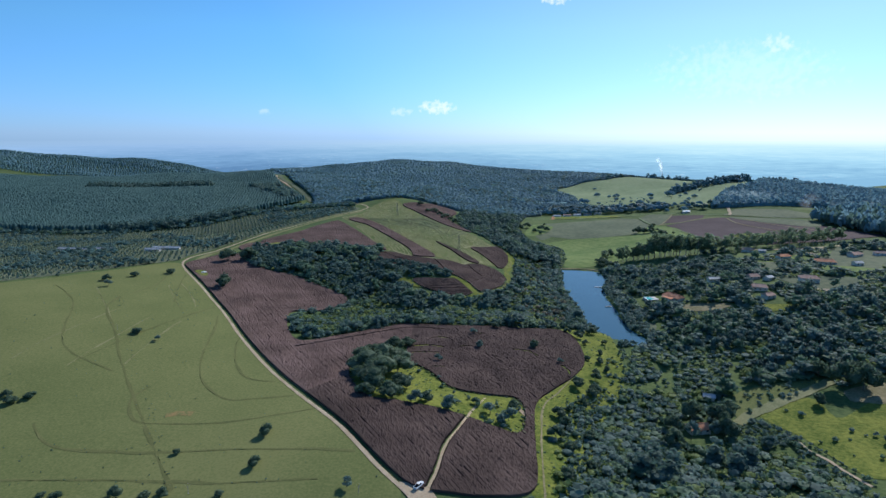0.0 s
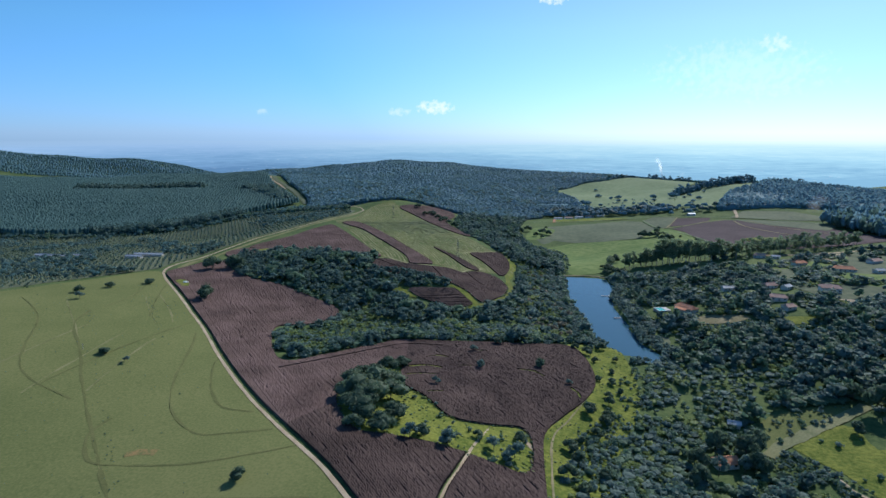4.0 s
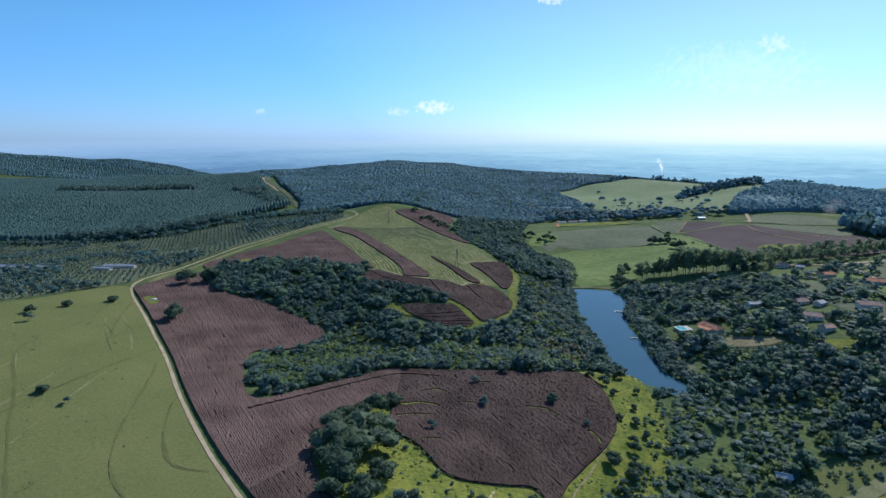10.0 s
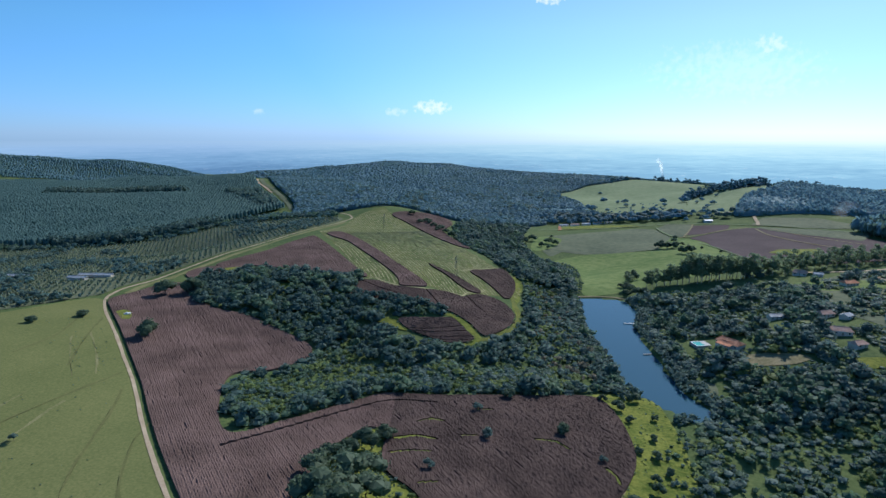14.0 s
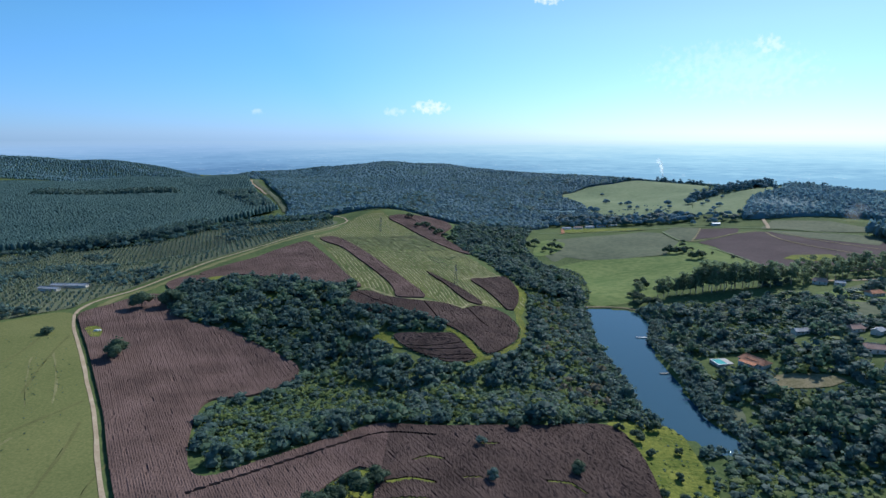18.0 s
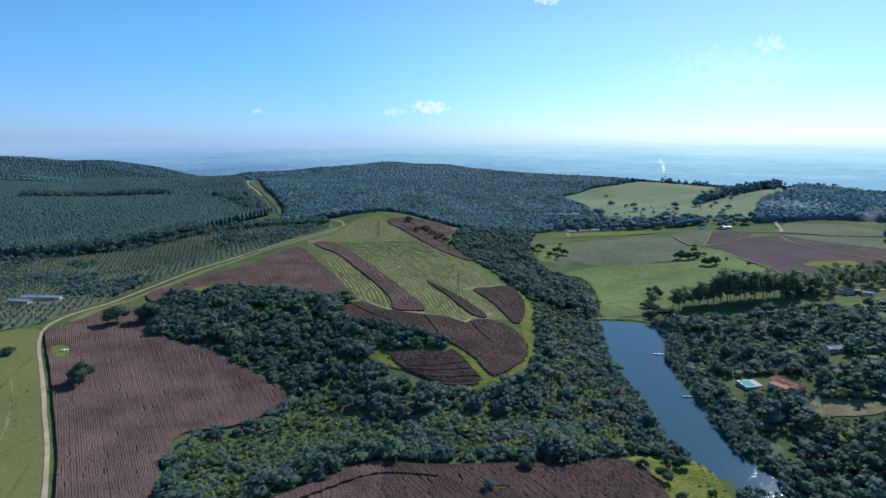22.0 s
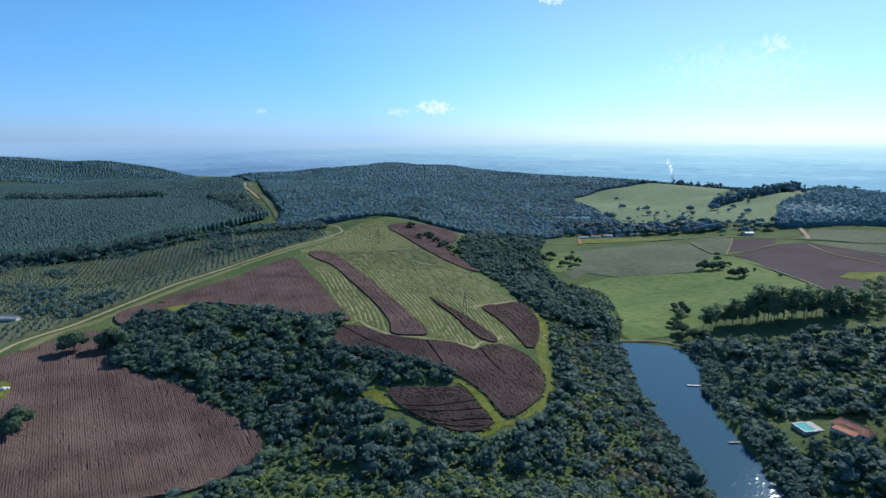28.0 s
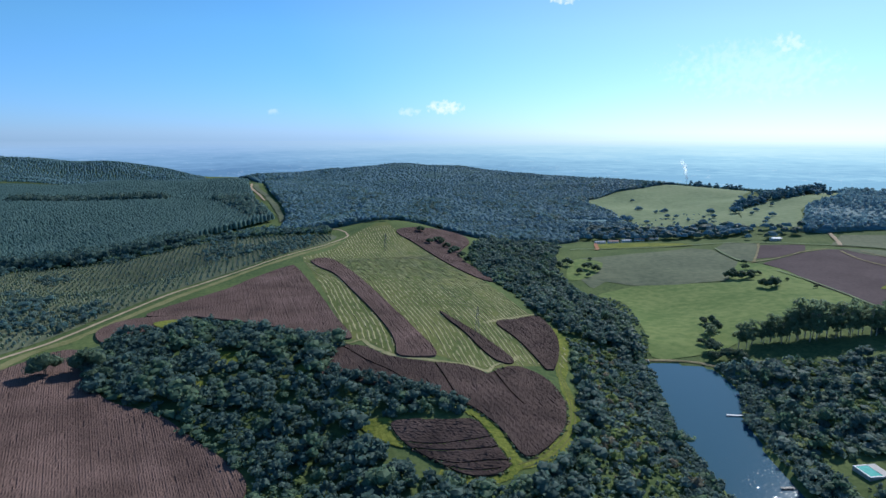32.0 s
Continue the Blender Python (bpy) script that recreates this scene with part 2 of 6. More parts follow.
def np_mesh(name, V, faces, mats, index=None, smooth=False):
    """A mesh from arrays: faces is a list of (n, k) arrays; index gives the material of each block."""
    me = bpy.data.meshes.new(name)
    V = np.asarray(V, np.float32)
    total = np.concatenate([np.full(len(f), f.shape[1], np.int32) for f in faces])
    loops = np.concatenate([np.asarray(f, np.int32).ravel() for f in faces])
    me.vertices.add(len(V)), me.loops.add(len(loops)), me.polygons.add(len(total))
    me.vertices.foreach_set("co", V.ravel())
    me.loops.foreach_set("vertex_index", loops)
    me.polygons.foreach_set("loop_start", np.concatenate([[0], np.cumsum(total)[:-1]]).astype(np.int32))
    me.polygons.foreach_set("loop_total", total)
    for m in mats:
        me.materials.append(m)
    if index is not None:
        me.polygons.foreach_set("material_index", np.concatenate([np.full(len(f), i, np.int32) if np.isscalar(i) else i for f, i in zip(faces, index)]).astype(np.int32))
    me.polygons.foreach_set("use_smooth", np.full(len(total), smooth))
    me.update(calc_edges=True)
    me.validate()
    return me


def drape(name, poly, step, lift, material, turn=0.0, step2=None, relief=None, skirt=0.0, label="", category="field", smooth=True, holes=(), lanes=()):
    """A field laid over the ground inside an outline. relief(u, v, rng): added height in field axes."""
    step2 = step2 or step
    poly = np.asarray(poly, float)
    c, s = math.cos(turn), math.sin(turn)
    U, W = poly[:, 0] * c + poly[:, 1] * s, -poly[:, 0] * s + poly[:, 1] * c
    us, ws = np.arange(math.floor(U.min() - step), U.max() + step, step), np.arange(W.min() - step2, W.max() + step2, step2)
    gu, gw = np.meshgrid(us, ws)
    x, y = gu * c - gw * s, gu * s + gw * c
    nx = len(us)
    idx = np.arange(gu.size).reshape(gu.shape)
    cx, cy = (x[:-1, :-1] + x[1:, 1:]) / 2, (y[:-1, :-1] + y[1:, 1:]) / 2
    keep = inside(cx, cy, poly)
    for h in holes:
        keep &= ~inside(cx, cy, np.asarray(h, float))
    for width, line in lanes:
        keep &= nearest(cx, cy, curve_of(line, False, 4), False)[0] > width / 2
    q = np.stack([idx[:-1, :-1], idx[:-1, 1:], idx[1:, 1:], idx[1:, :-1]], -1)[keep]
    used, inv = np.unique(q, return_inverse=True)
    q = inv.reshape(q.shape)
    px, py, pu, pw = x.ravel()[used], y.ravel()[used], gu.ravel()[used], gw.ravel()[used]
    edges = np.concatenate([q[:, [k, (k + 1) % 4]] for k in range(4)])
    key = np.sort(edges, 1)
    _, first, count = np.unique(key, axis=0, return_index=True, return_counts=True)
    rim = edges[first[count == 1]]
    rv = np.unique(rim)
    bd, bx, by = nearest(px[rv], py[rv], poly)
    for h in holes:
        hd, hx, hy = nearest(px[rv], py[rv], np.asarray(h, float))
        bx, by, bd = np.where(hd < bd, hx, bx), np.where(hd < bd, hy, by), np.minimum(hd, bd)
    snap = bd < 1.2 * max(step, step2)
    px[rv], py[rv] = np.where(snap, bx, px[rv]), np.where(snap, by, py[rv])
    z = land(px, py) + lift
    if relief is not None:
        z = z + relief(pu, pw, np.random.default_rng(7))
    V = np.stack([px, py, z], 1)
    faces = [q]
    if skirt:
        low = np.stack([px[rv], py[rv], land(px[rv], py[rv]) - 0.1], 1)
        where = np.full(len(px), -1)
        where[rv] = len(px) + np.arange(len(rv))
        faces.append(np.stack([rim[:, 1], rim[:, 0], where[rim[:, 0]], where[rim[:, 1]]], 1))
        V = np.concatenate([V, low])
    ob = new(name, np_mesh(name, V, faces, [material], smooth=smooth))
    return tagged(ob, label, category, kind="structure")


def ribbon(name, points, width, lift, material, label="", category="track", wobble=0.0, step=3.0, crown=0.0, kind="structure"):
    """A strip along a line, laid over the ground."""
    P = curve_of(points, False, step)
    d = np.gradient(P, axis=0)
    nrm = np.stack([-d[:, 1], d[:, 0]], 1) / (np.linalg.norm(d, axis=1)[:, None] + 1e-9)
    rng = np.random.default_rng(len(P))
    cols = np.linspace(-0.5, 0.5, 5)
    V = []
    for k in cols:
        w = width * (k + (np.convolve(rng.normal(0, wobble * 1.8, len(P) + 4), np.ones(5) / 5, "valid") if abs(k) == 0.5 else 0))
        q = P + nrm * np.reshape(w * np.ones(len(P)), (-1, 1))
        V.append(np.column_stack([q, land(q[:, 0], q[:, 1]) + lift + crown * (0.25 - k * k)]))
    V = np.stack(V, 1)
    n = len(P)
    i = np.arange(n * 5).reshape(n, 5)
    f = np.stack([i[:-1, :-1], i[1:, :-1], i[1:, 1:], i[:-1, 1:]], -1).reshape(-1, 4)
    return tagged(new(name, np_mesh(name, V.reshape(-1, 3), [f], [material], smooth=True)), label, category, kind=kind)


def part(name, data, material, parent, label=""):
    """One mesh under a thing or a part, from a bmesh or a mesh."""
    if isinstance(data, bmesh.types.BMesh):
        me = bpy.data.meshes.new(name)
        data.to_mesh(me)
        data.free()
        me.materials.append(material)
    else:
        me = data
    ob = new(name, me)
    ob.parent = parent
    if label:
        ob["label"] = label
    return ob


def empty_at(name, x, y, z=None, turn=0.0, label="", category="", group=""):
    ob = new(name)
    ob.matrix_basis = pose(x, y, float(land(x, y)) if z is None else z, 0, 0, turn)
    return tagged(ob, label, category, group)


# ---------------------------------------------------------------- ground and distance
def graded(a, b, lo, hi, step, grow):
    left, right = [a], [b]
    s = step
    while left[-1] > lo:
        s *= grow
        left.append(left[-1] - s)
    s = step
    while right[-1] < hi:
        s *= grow
        right.append(right[-1] + s)
    return np.array(left[:0:-1] + list(np.arange(a, b, step)) + right)


gx, gy = graded(-440, 560, -4600, 4600, 5.0, 1.09), graded(160, 1120, -1500, 4600, 5.0, 1.07)
X, Y = np.meshgrid(gx, gy)
ids = np.arange(X.size).reshape(X.shape)
ground = new("ground", np_mesh("ground", np.stack([X, Y, land(X, Y)], -1).reshape(-1, 3),
                               [np.stack([ids[:-1, :-1], ids[:-1, 1:], ids[1:, 1:], ids[1:, :-1]], -1).reshape(-1, 4)], [M_GROUND], smooth=True))
tagged(ground, "rolling green scrub ground between the fields", "ground", kind="structure")


def build_backdrop():
    m, n, l, p = nodes_of("hazy_distance")
    geo = n.new("ShaderNodeNewGeometry")
    sep = n.new("ShaderNodeSeparateXYZ")
    l.new(geo.outputs["Position"], sep.inputs[0])
    def calc(op, *values):
        nd = n.new("ShaderNodeMath")
        nd.operation = op
        for k, v in enumerate(values):
            if isinstance(v, (int, float)):
                nd.inputs[k].default_value = v
            else:
                l.new(v, nd.inputs[k])
        return nd.outputs[0]

    def streaks(sx, sz, detail):
        mp, noi = n.new("ShaderNodeMapping"), n.new("ShaderNodeTexNoise")
        mp.inputs["Scale"].default_value = (sx, sx, sz)
        noi.inputs["Scale"].default_value, noi.inputs["Detail"].default_value = 1.0, detail
        l.new(geo.outputs["Position"], mp.inputs[0]), l.new(mp.outputs[0], noi.inputs["Vector"])
        return noi.outputs["Fac"]

    def ramp_of(value, *stops):
        r = n.new("ShaderNodeValToRGB")
        while len(r.color_ramp.elements) < len(stops):
            r.color_ramp.elements.new(0.5)
        for e, (p, c) in zip(r.color_ramp.elements, stops):
            e.position, e.color = p, (*c, 1)
        l.new(value, r.inputs[0])
        return r.outputs[0]

    def blend(fac, a, b):
        mx = n.new("ShaderNodeMix")
        mx.data_type = "RGBA"
        for k, v in ((0, fac), (6, a), (7, b)):
            if isinstance(v, tuple):
                mx.inputs[k].default_value = (*v, 1)
            else:
                l.new(v, mx.inputs[k])
        return mx.outputs[2]

    # low ridges and valleys of the plain; haze painted in, paler upwards
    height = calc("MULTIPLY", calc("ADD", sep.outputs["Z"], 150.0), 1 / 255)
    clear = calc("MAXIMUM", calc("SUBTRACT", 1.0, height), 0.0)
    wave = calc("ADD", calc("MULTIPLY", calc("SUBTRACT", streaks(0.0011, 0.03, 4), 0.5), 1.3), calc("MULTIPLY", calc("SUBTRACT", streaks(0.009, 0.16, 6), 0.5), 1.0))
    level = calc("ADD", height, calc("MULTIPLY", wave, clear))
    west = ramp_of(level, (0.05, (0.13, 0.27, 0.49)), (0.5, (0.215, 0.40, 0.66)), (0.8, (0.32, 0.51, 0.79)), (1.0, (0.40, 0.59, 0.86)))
    # sunward side: the same painted haze in brighter colours
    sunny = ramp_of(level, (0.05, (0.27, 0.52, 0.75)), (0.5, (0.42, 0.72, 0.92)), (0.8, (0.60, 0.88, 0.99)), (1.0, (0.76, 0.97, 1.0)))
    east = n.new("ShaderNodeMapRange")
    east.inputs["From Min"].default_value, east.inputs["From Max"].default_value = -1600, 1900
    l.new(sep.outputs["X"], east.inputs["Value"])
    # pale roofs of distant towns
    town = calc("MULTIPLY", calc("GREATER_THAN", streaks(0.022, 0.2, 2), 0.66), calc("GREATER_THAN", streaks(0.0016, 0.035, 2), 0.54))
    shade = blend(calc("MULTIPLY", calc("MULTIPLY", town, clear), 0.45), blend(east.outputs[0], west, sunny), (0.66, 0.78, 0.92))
    # the ring glows by itself, so the haze colours need no lamp
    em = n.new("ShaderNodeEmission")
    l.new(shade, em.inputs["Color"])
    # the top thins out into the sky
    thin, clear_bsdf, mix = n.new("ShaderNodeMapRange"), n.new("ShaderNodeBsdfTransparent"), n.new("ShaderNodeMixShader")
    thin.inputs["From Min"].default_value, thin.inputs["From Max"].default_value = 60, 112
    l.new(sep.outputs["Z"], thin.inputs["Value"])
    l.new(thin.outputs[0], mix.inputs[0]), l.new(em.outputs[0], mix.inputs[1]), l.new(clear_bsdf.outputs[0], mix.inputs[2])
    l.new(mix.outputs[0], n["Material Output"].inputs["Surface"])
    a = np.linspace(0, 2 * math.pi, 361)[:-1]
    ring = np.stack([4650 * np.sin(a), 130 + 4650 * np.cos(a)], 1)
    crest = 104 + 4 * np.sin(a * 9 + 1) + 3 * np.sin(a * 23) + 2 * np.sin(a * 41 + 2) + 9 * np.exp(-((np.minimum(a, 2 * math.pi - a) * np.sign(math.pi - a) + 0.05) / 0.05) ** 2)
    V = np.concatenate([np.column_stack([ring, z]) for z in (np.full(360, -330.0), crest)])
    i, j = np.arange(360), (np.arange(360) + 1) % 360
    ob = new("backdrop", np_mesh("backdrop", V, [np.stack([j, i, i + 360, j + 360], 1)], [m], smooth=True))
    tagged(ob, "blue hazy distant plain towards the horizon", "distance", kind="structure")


build_backdrop()

# ---------------------------------------------------------------- fields, roads, water
ROAD_A = [(-6, 190), (-16, 204), (-29, 220), (-47, 246), (-73, 279), (-98, 313), (-130, 361), (-156, 404), (-180, 440), (-207, 480), (-231, 514), (-246, 540)]
ROAD_B = [(-246, 541), (-250, 556), (-249, 577), (-238, 606), (-229, 650), (-216, 707), (-203, 740), (-186, 788), (-166, 858), (-147, 912), (-134, 958), (-127, 985), (-131, 1003), (-138, 1020), (-160, 1050), (-200, 1070)]
drape("pasture", curve_of([(-16, 198), (-29.5, 219.5), (-47.5, 245.5), (-73.5, 278.5), (-98.5, 312.5), (-130.5, 360.5), (-156.5, 403.5), (-180.5, 439.5), (-207.5, 479.5), (-231.5, 513.5), (-247, 541),
                           (-262, 543), (-280, 518), (-303, 487), (-323, 460), (-346, 441), (-480, 330), (-600, 100), (-300, 60), (-50, 90)]), 5.0, 0.12, M_PASTURE,
      label="closely grazed pale green cattle pasture", category="pasture")
drape("road_fork", curve_of([(-18, 207), (-11, 207), (-5, 205), (-1, 196), (-2, 186), (-8, 188), (-12, 197)], step=2), 1.5, 0.38, M_ROAD, label="widened sandy fork of the dirt road", category="road")
ribbon("dirt_road", ROAD_A, 1.9, 0.3, M_ROAD, "pale sandy dirt road between pasture and crop", "road", 0.06)
ribbon("dirt_road", ROAD_B, 2.5, 0.3, M_ROAD, "pale sandy dirt road up the hill", "road", 0.06)


def tassels(u, w, rng):
    """Rows of maize: ridges a metre apart, ragged along the row, with gaps where plants failed."""
    row = np.floor(u + 0.25)
    h = np.abs(np.sin(row * 12.9898) * 43758.5453) % 1.0
    gap = np.sin(w / 9 + h * 60) * np.sin(w / 23 + h * 200) > 0.95
    return 0.06 * np.cos(u * 2 * math.pi) + 0.11 * (h - 0.5) + rng.normal(0, 0.09, len(u)) - 0.3 * gap


MAIZE_A = [(-12, 206), (-27, 222.5), (-45, 248.5), (-70.6, 282), (-95.6, 316), (-127.6, 364), (-153.6, 407), (-177.6, 443), (-204.6, 483), (-228.6, 517), (-242.5, 541), (-234, 565), (-224, 590),
           (-207, 590), (-190, 562), (-167, 540), (-139, 533), (-116, 519), (-92, 503), (-83, 491), (-86, 471), (-101, 451), (-116, 441), (-117, 423), (-105, 382), (-92, 365),
           (-71, 383), (-43, 410), (-27, 422), (3, 421), (50, 429), (92, 441), (100, 419), (96, 375), (84, 348), (66, 324), (52, 302), (46, 271), (43, 248), (37, 214), (18, 205), (4, 204)]
HOLE_A = [(-49, 335), (-45, 358), (-32, 379), (-24, 372), (-22, 343), (-8, 325), (5, 303), (24, 301), (42, 302), (42, 275), (36, 260), (26, 262), (2, 271), (-27, 276), (-38, 278), (-49, 297), (-54, 319)]
LANES_A = [(2.6, [(-8, 198), (-3, 216), (1, 237), (8, 257), (16, 280), (23, 297)]), (1.7, [(-93, 353), (-70, 374), (-42, 400), (-24, 412), (0, 411)]),
           (2.2, [(-19, 368), (-10, 372), (0, 370)]), (1.2, [(12, 375), (20, 376)]), (1.6, [(48, 377), (58, 377), (63, 371)]), (1.4, [(-20, 355), (-10, 358), (-2, 358)]), (1.6, [(77, 358), (80, 353), (80, 347)]), (1.8, [(-9, 387), (-2, 391), (4, 389)]), (1.4, [(22, 405), (30, 406)]), (1.2, [(-7, 332), (1, 334)])]
EAST = [(-22, 480), (-22, 340), (-50, 312), (-72, 280), (-62, 235), (-60, 150), (160, 150), (160, 480)]
WEST = [(-22, 480), (-22, 340), (-50, 312), (-72, 280), (-62, 235), (-60, 150), (-400, 150), (-400, 700), (-22, 700)]
for far_side, crop, words in ((EAST, M_MAIZE, "standing field of dry reddish-brown maize"), (WEST, M_MAIZE2, "darker standing field of withered brown maize")):
    drape("maize_field", curve_of(MAIZE_A, step=4), 0.5, 1.25, crop, radians(32), 1.0, tassels, 1, words, "crop field", False, [curve_of(HOLE_A, step=4), far_side], LANES_A)
ribbon("crop_lane", LANES_A[1][1], 2.4, 0.12, M_TRACK, "narrow weedy lane through the maize", "track", 0.1)
for width, line in LANES_A[2:]:
    ribbon("flattened_maize", line, width * 1.3, 0.9, M_YELLOW, "patch of yellow-green weeds among the maize", "weeds", 0.35)
MAIZE_B = [(-205, 654), (-201, 673), (-176, 716), (-165, 751), (-148, 797), (-141, 795), (-119, 750), (-96, 701), (-77, 657), (-61, 620), (-84, 625), (-109, 636), (-134, 645), (-159, 651), (-180, 655)]
MAIZE_C = [(-134, 826), (-123, 840), (-106, 820), (-74, 757), (-43, 689), (-20, 636), (-8, 606), (-16, 598), (-30, 597), (-33, 612), (-40, 638), (-57, 681), (-80, 730), (-102, 775), (-122, 800)]
MAIZE_D = [(-8, 688), (3, 673), (15, 658), (29, 639), (39, 623), (36, 614), (28, 614), (19, 628), (9, 652), (-1, 670)]
MAIZE_E = [(33, 682), (48, 697), (67, 715), (74, 702), (77, 681), (74, 656), (65, 625), (60, 622), (54, 640), (45, 661)]
MAIZE_F = [(-72, 580), (-70, 597), (-65, 607), (-53, 607), (-38, 596), (-24, 592), (-11, 592), (6, 595), (16, 593), (21, 590), (28, 600), (39, 612), (50, 612), (58, 605), (63, 585), (61, 563), (56, 546), (47, 530), (38, 519), (34, 518), (30, 524), (26, 534), (20, 543), (12, 551), (2, 556), (-16, 561), (-34, 563), (-53, 567), (-66, 570)]
MAIZE_G = [(-28, 534), (-17, 537), (-3, 538), (11, 541), (16, 535), (20, 526), (24, 517), (26, 510), (20, 503), (8, 501), (-2, 506), (-12, 513), (-22, 522)]
MAIZE_H = [(-69, 1018), (-29, 1060), (10, 1090), (24, 1028), (10, 930), (40, 830), (28, 822), (2, 866), (-22, 918), (-45, 970)]
LANES_F = [(1.0, [(-64, 606), (-47, 588), (-32, 577), (-21, 566), (-12, 561)]), (1.0, [(-9, 592), (-4, 579), (2, 563), (6, 556)]), (1.0, [(25, 597), (30, 582), (35, 570), (39, 564)])]
LANES_G = [(0.9, [(-23, 522), (-9, 520), (7, 524), (19, 529)]), (0.9, [(-17, 517), (-3, 516), (13, 519), (22, 522)]), (0.9, [(-12, 512), (2, 508), (15, 511), (25, 513)]), (0.9, [(-4, 507), (9, 504), (22, 507)])]
MAIZE_I = [(-207, 606), (-197, 621), (-172, 635), (-175, 655), (-194, 653), (-215, 645), (-221, 624)]
for pts, turn, lanes in ((MAIZE_I, 22, ()), (MAIZE_B, 22, ()), (MAIZE_C, 22, ()), (MAIZE_D, 30, ()), (MAIZE_E, 30, ()), (MAIZE_F, 30, LANES_F), (MAIZE_G, 90, LANES_G), (MAIZE_H, 25, ())):
    drape("maize_field", curve_of(pts, step=3), 0.5, 1.2, M_MAIZE2 if pts in (MAIZE_D, MAIZE_E, MAIZE_F, MAIZE_G) else M_MAIZE, radians(turn), 1.0, tassels, 1, "dry brown maize strip on the hill", "crop field", False, (), lanes)
for width, line in LANES_G:
    ribbon("weedy_row", line, width, 0.7, M_YELLOW, "weedy row between lines of maize", "weeds", 0.3)
MOWN = [(-145, 838), (-140, 860), (-128, 900), (-124, 985), (-110, 1030), (-89, 1060), (-70, 1020), (-24, 918), (28, 822), (56, 730), (74, 700), (80, 660), (72, 632), (54, 624), (17, 597), (-9, 604), (-32, 599), (-48, 614), (-62, 620), (-70, 640), (-94, 706)]
drape("mown_field", curve_of(MOWN, step=4), 4.0, 0.15, M_MOWN, label="mown green hillside field with cut rows", category="field")
drape("weed_patch", curve_of(HOLE_A, step=4), 3.0, 0.25, M_YELLOW, label="bright yellow-green weeds inside the maize", category="weeds")

drape("weed_patch", curve_of([(-45, 535), (-38, 537), (-29, 538), (-25, 530), (-19, 518), (-27, 520), (-37, 526)], step=3), 2.0, 0.5, M_YELLOW, label="yellow-green weeds at the edge of the maize block", category="weeds")


def windrows(base, spacing, count, outline, avoid):
    """Ridges of cut straw beside one another along a base line."""
    P = curve_of(base, False, 3.0)
    d = np.gradient(P, axis=0)
    nrm = np.stack([-d[:, 1], d[:, 0]], 1) / np.linalg.norm(d, axis=1)[:, None]
    rng = np.random.default_rng(11)
    V, F, n = [], [], 0
    for k in range(*count):
        q = P + nrm * (k * spacing + rng.normal(0, 0.12)) + rng.normal(0, 0.2, P.shape)
        ok = inside(q[:, 0], q[:, 1], outline)
        for a in avoid:
            ok &= ~inside(q[:, 0], q[:, 1], a) & (nearest(q[:, 0], q[:, 1], a)[0] > 1.0)
        ok &= rng.uniform(0, 1, len(ok)) > 0.05
        w = 0.85 * rng.uniform(0.45, 1.35, (len(q), 1))
        z = land(q[:, 0], q[:, 1])
        l, r = q - nrm * w, q + nrm * w
        block = np.stack([np.column_stack([l, z + 0.12]), np.column_stack([q, z + 0.5 + rng.normal(0, 0.08, len(q))]), np.column_stack([r, z + 0.12])], 1)
        i = np.arange(len(q) - 1)[ok[:-1] & ok[1:]] * 3 + n
        F += [np.stack([i, i + 1, i + 4, i + 3], 1), np.stack([i + 1, i + 2, i + 5, i + 4], 1)]
        V.append(block.reshape(-1, 3))
        n += len(q) * 3
    return np_mesh("windrows", np.concatenate(V), [np.concatenate(F)[:, ::-1]], [M_STRAW])


HOLLOW = [curve_of(p, step=3) for p in (MAIZE_B, MAIZE_C, MAIZE_D, MAIZE_E, MAIZE_F, MAIZE_H)]
tagged(new("windrows", windrows([(-185, 1010), (-139, 846), (-107, 799), (-80, 760), (-58, 700), (-40, 650), (-28, 600), (-18, 560)], 3.4, (-14, 62), curve_of(MOWN, step=4), HOLLOW)),
       "pale rows of cut straw on the mown field", "straw rows", kind="stuff")
ribbon("verge", [(76, 698), (80, 687), (78, 660), (70, 629), (68, 611), (68, 583), (63, 557), (56, 539), (43, 520), (31, 511), (22, 502), (8, 498), (-5, 501)], 6.0, 0.25, M_YELLOW, "yellow-green grass verge round the crop", "verge", 0.15)
ribbon("verge", [(9, 549), (16, 541), (23, 529), (27, 520), (30, 512)], 5.5, 0.3, M_YELLOW, "yellow-green grassy drain between maize blocks", "verge", 0.2)
for off in (-0.9, 0.9):
    ribbon("wheel_track", [(x + off, y - off) for x, y in [(77, 660), (69, 629), (68, 611), (68, 583), (63, 557), (56, 539), (43, 520), (31, 511)]], 0.6, 0.4, M_TRACK, "worn wheel track in the verge", "track")
ribbon("verge", [(-240, 560), (-238, 585), (-228, 612), (-219, 650), (-206, 700), (-192, 740), (-177, 790), (-158, 850), (-140, 905), (-130, 950)], 6.0, 0.2, M_PALETRACK, "pale grass verge beside the hill road", "verge", 0.1)
ribbon("headland", [(-67, 611), (-59, 614), (-54, 619), (-46, 607), (-31, 596), (-11, 596), (9, 597), (21, 595), (27, 607), (38, 620), (44, 632)], 3.0, 0.3, M_STRAW, "pale straw-covered headland between strips", "verge", 0.25)
ribbon("headland", [(24, 677), (32, 687), (49, 702), (68, 723)], 3.0, 0.3, M_STRAW, "pale straw-covered headland above a maize block", "verge", 0.25)
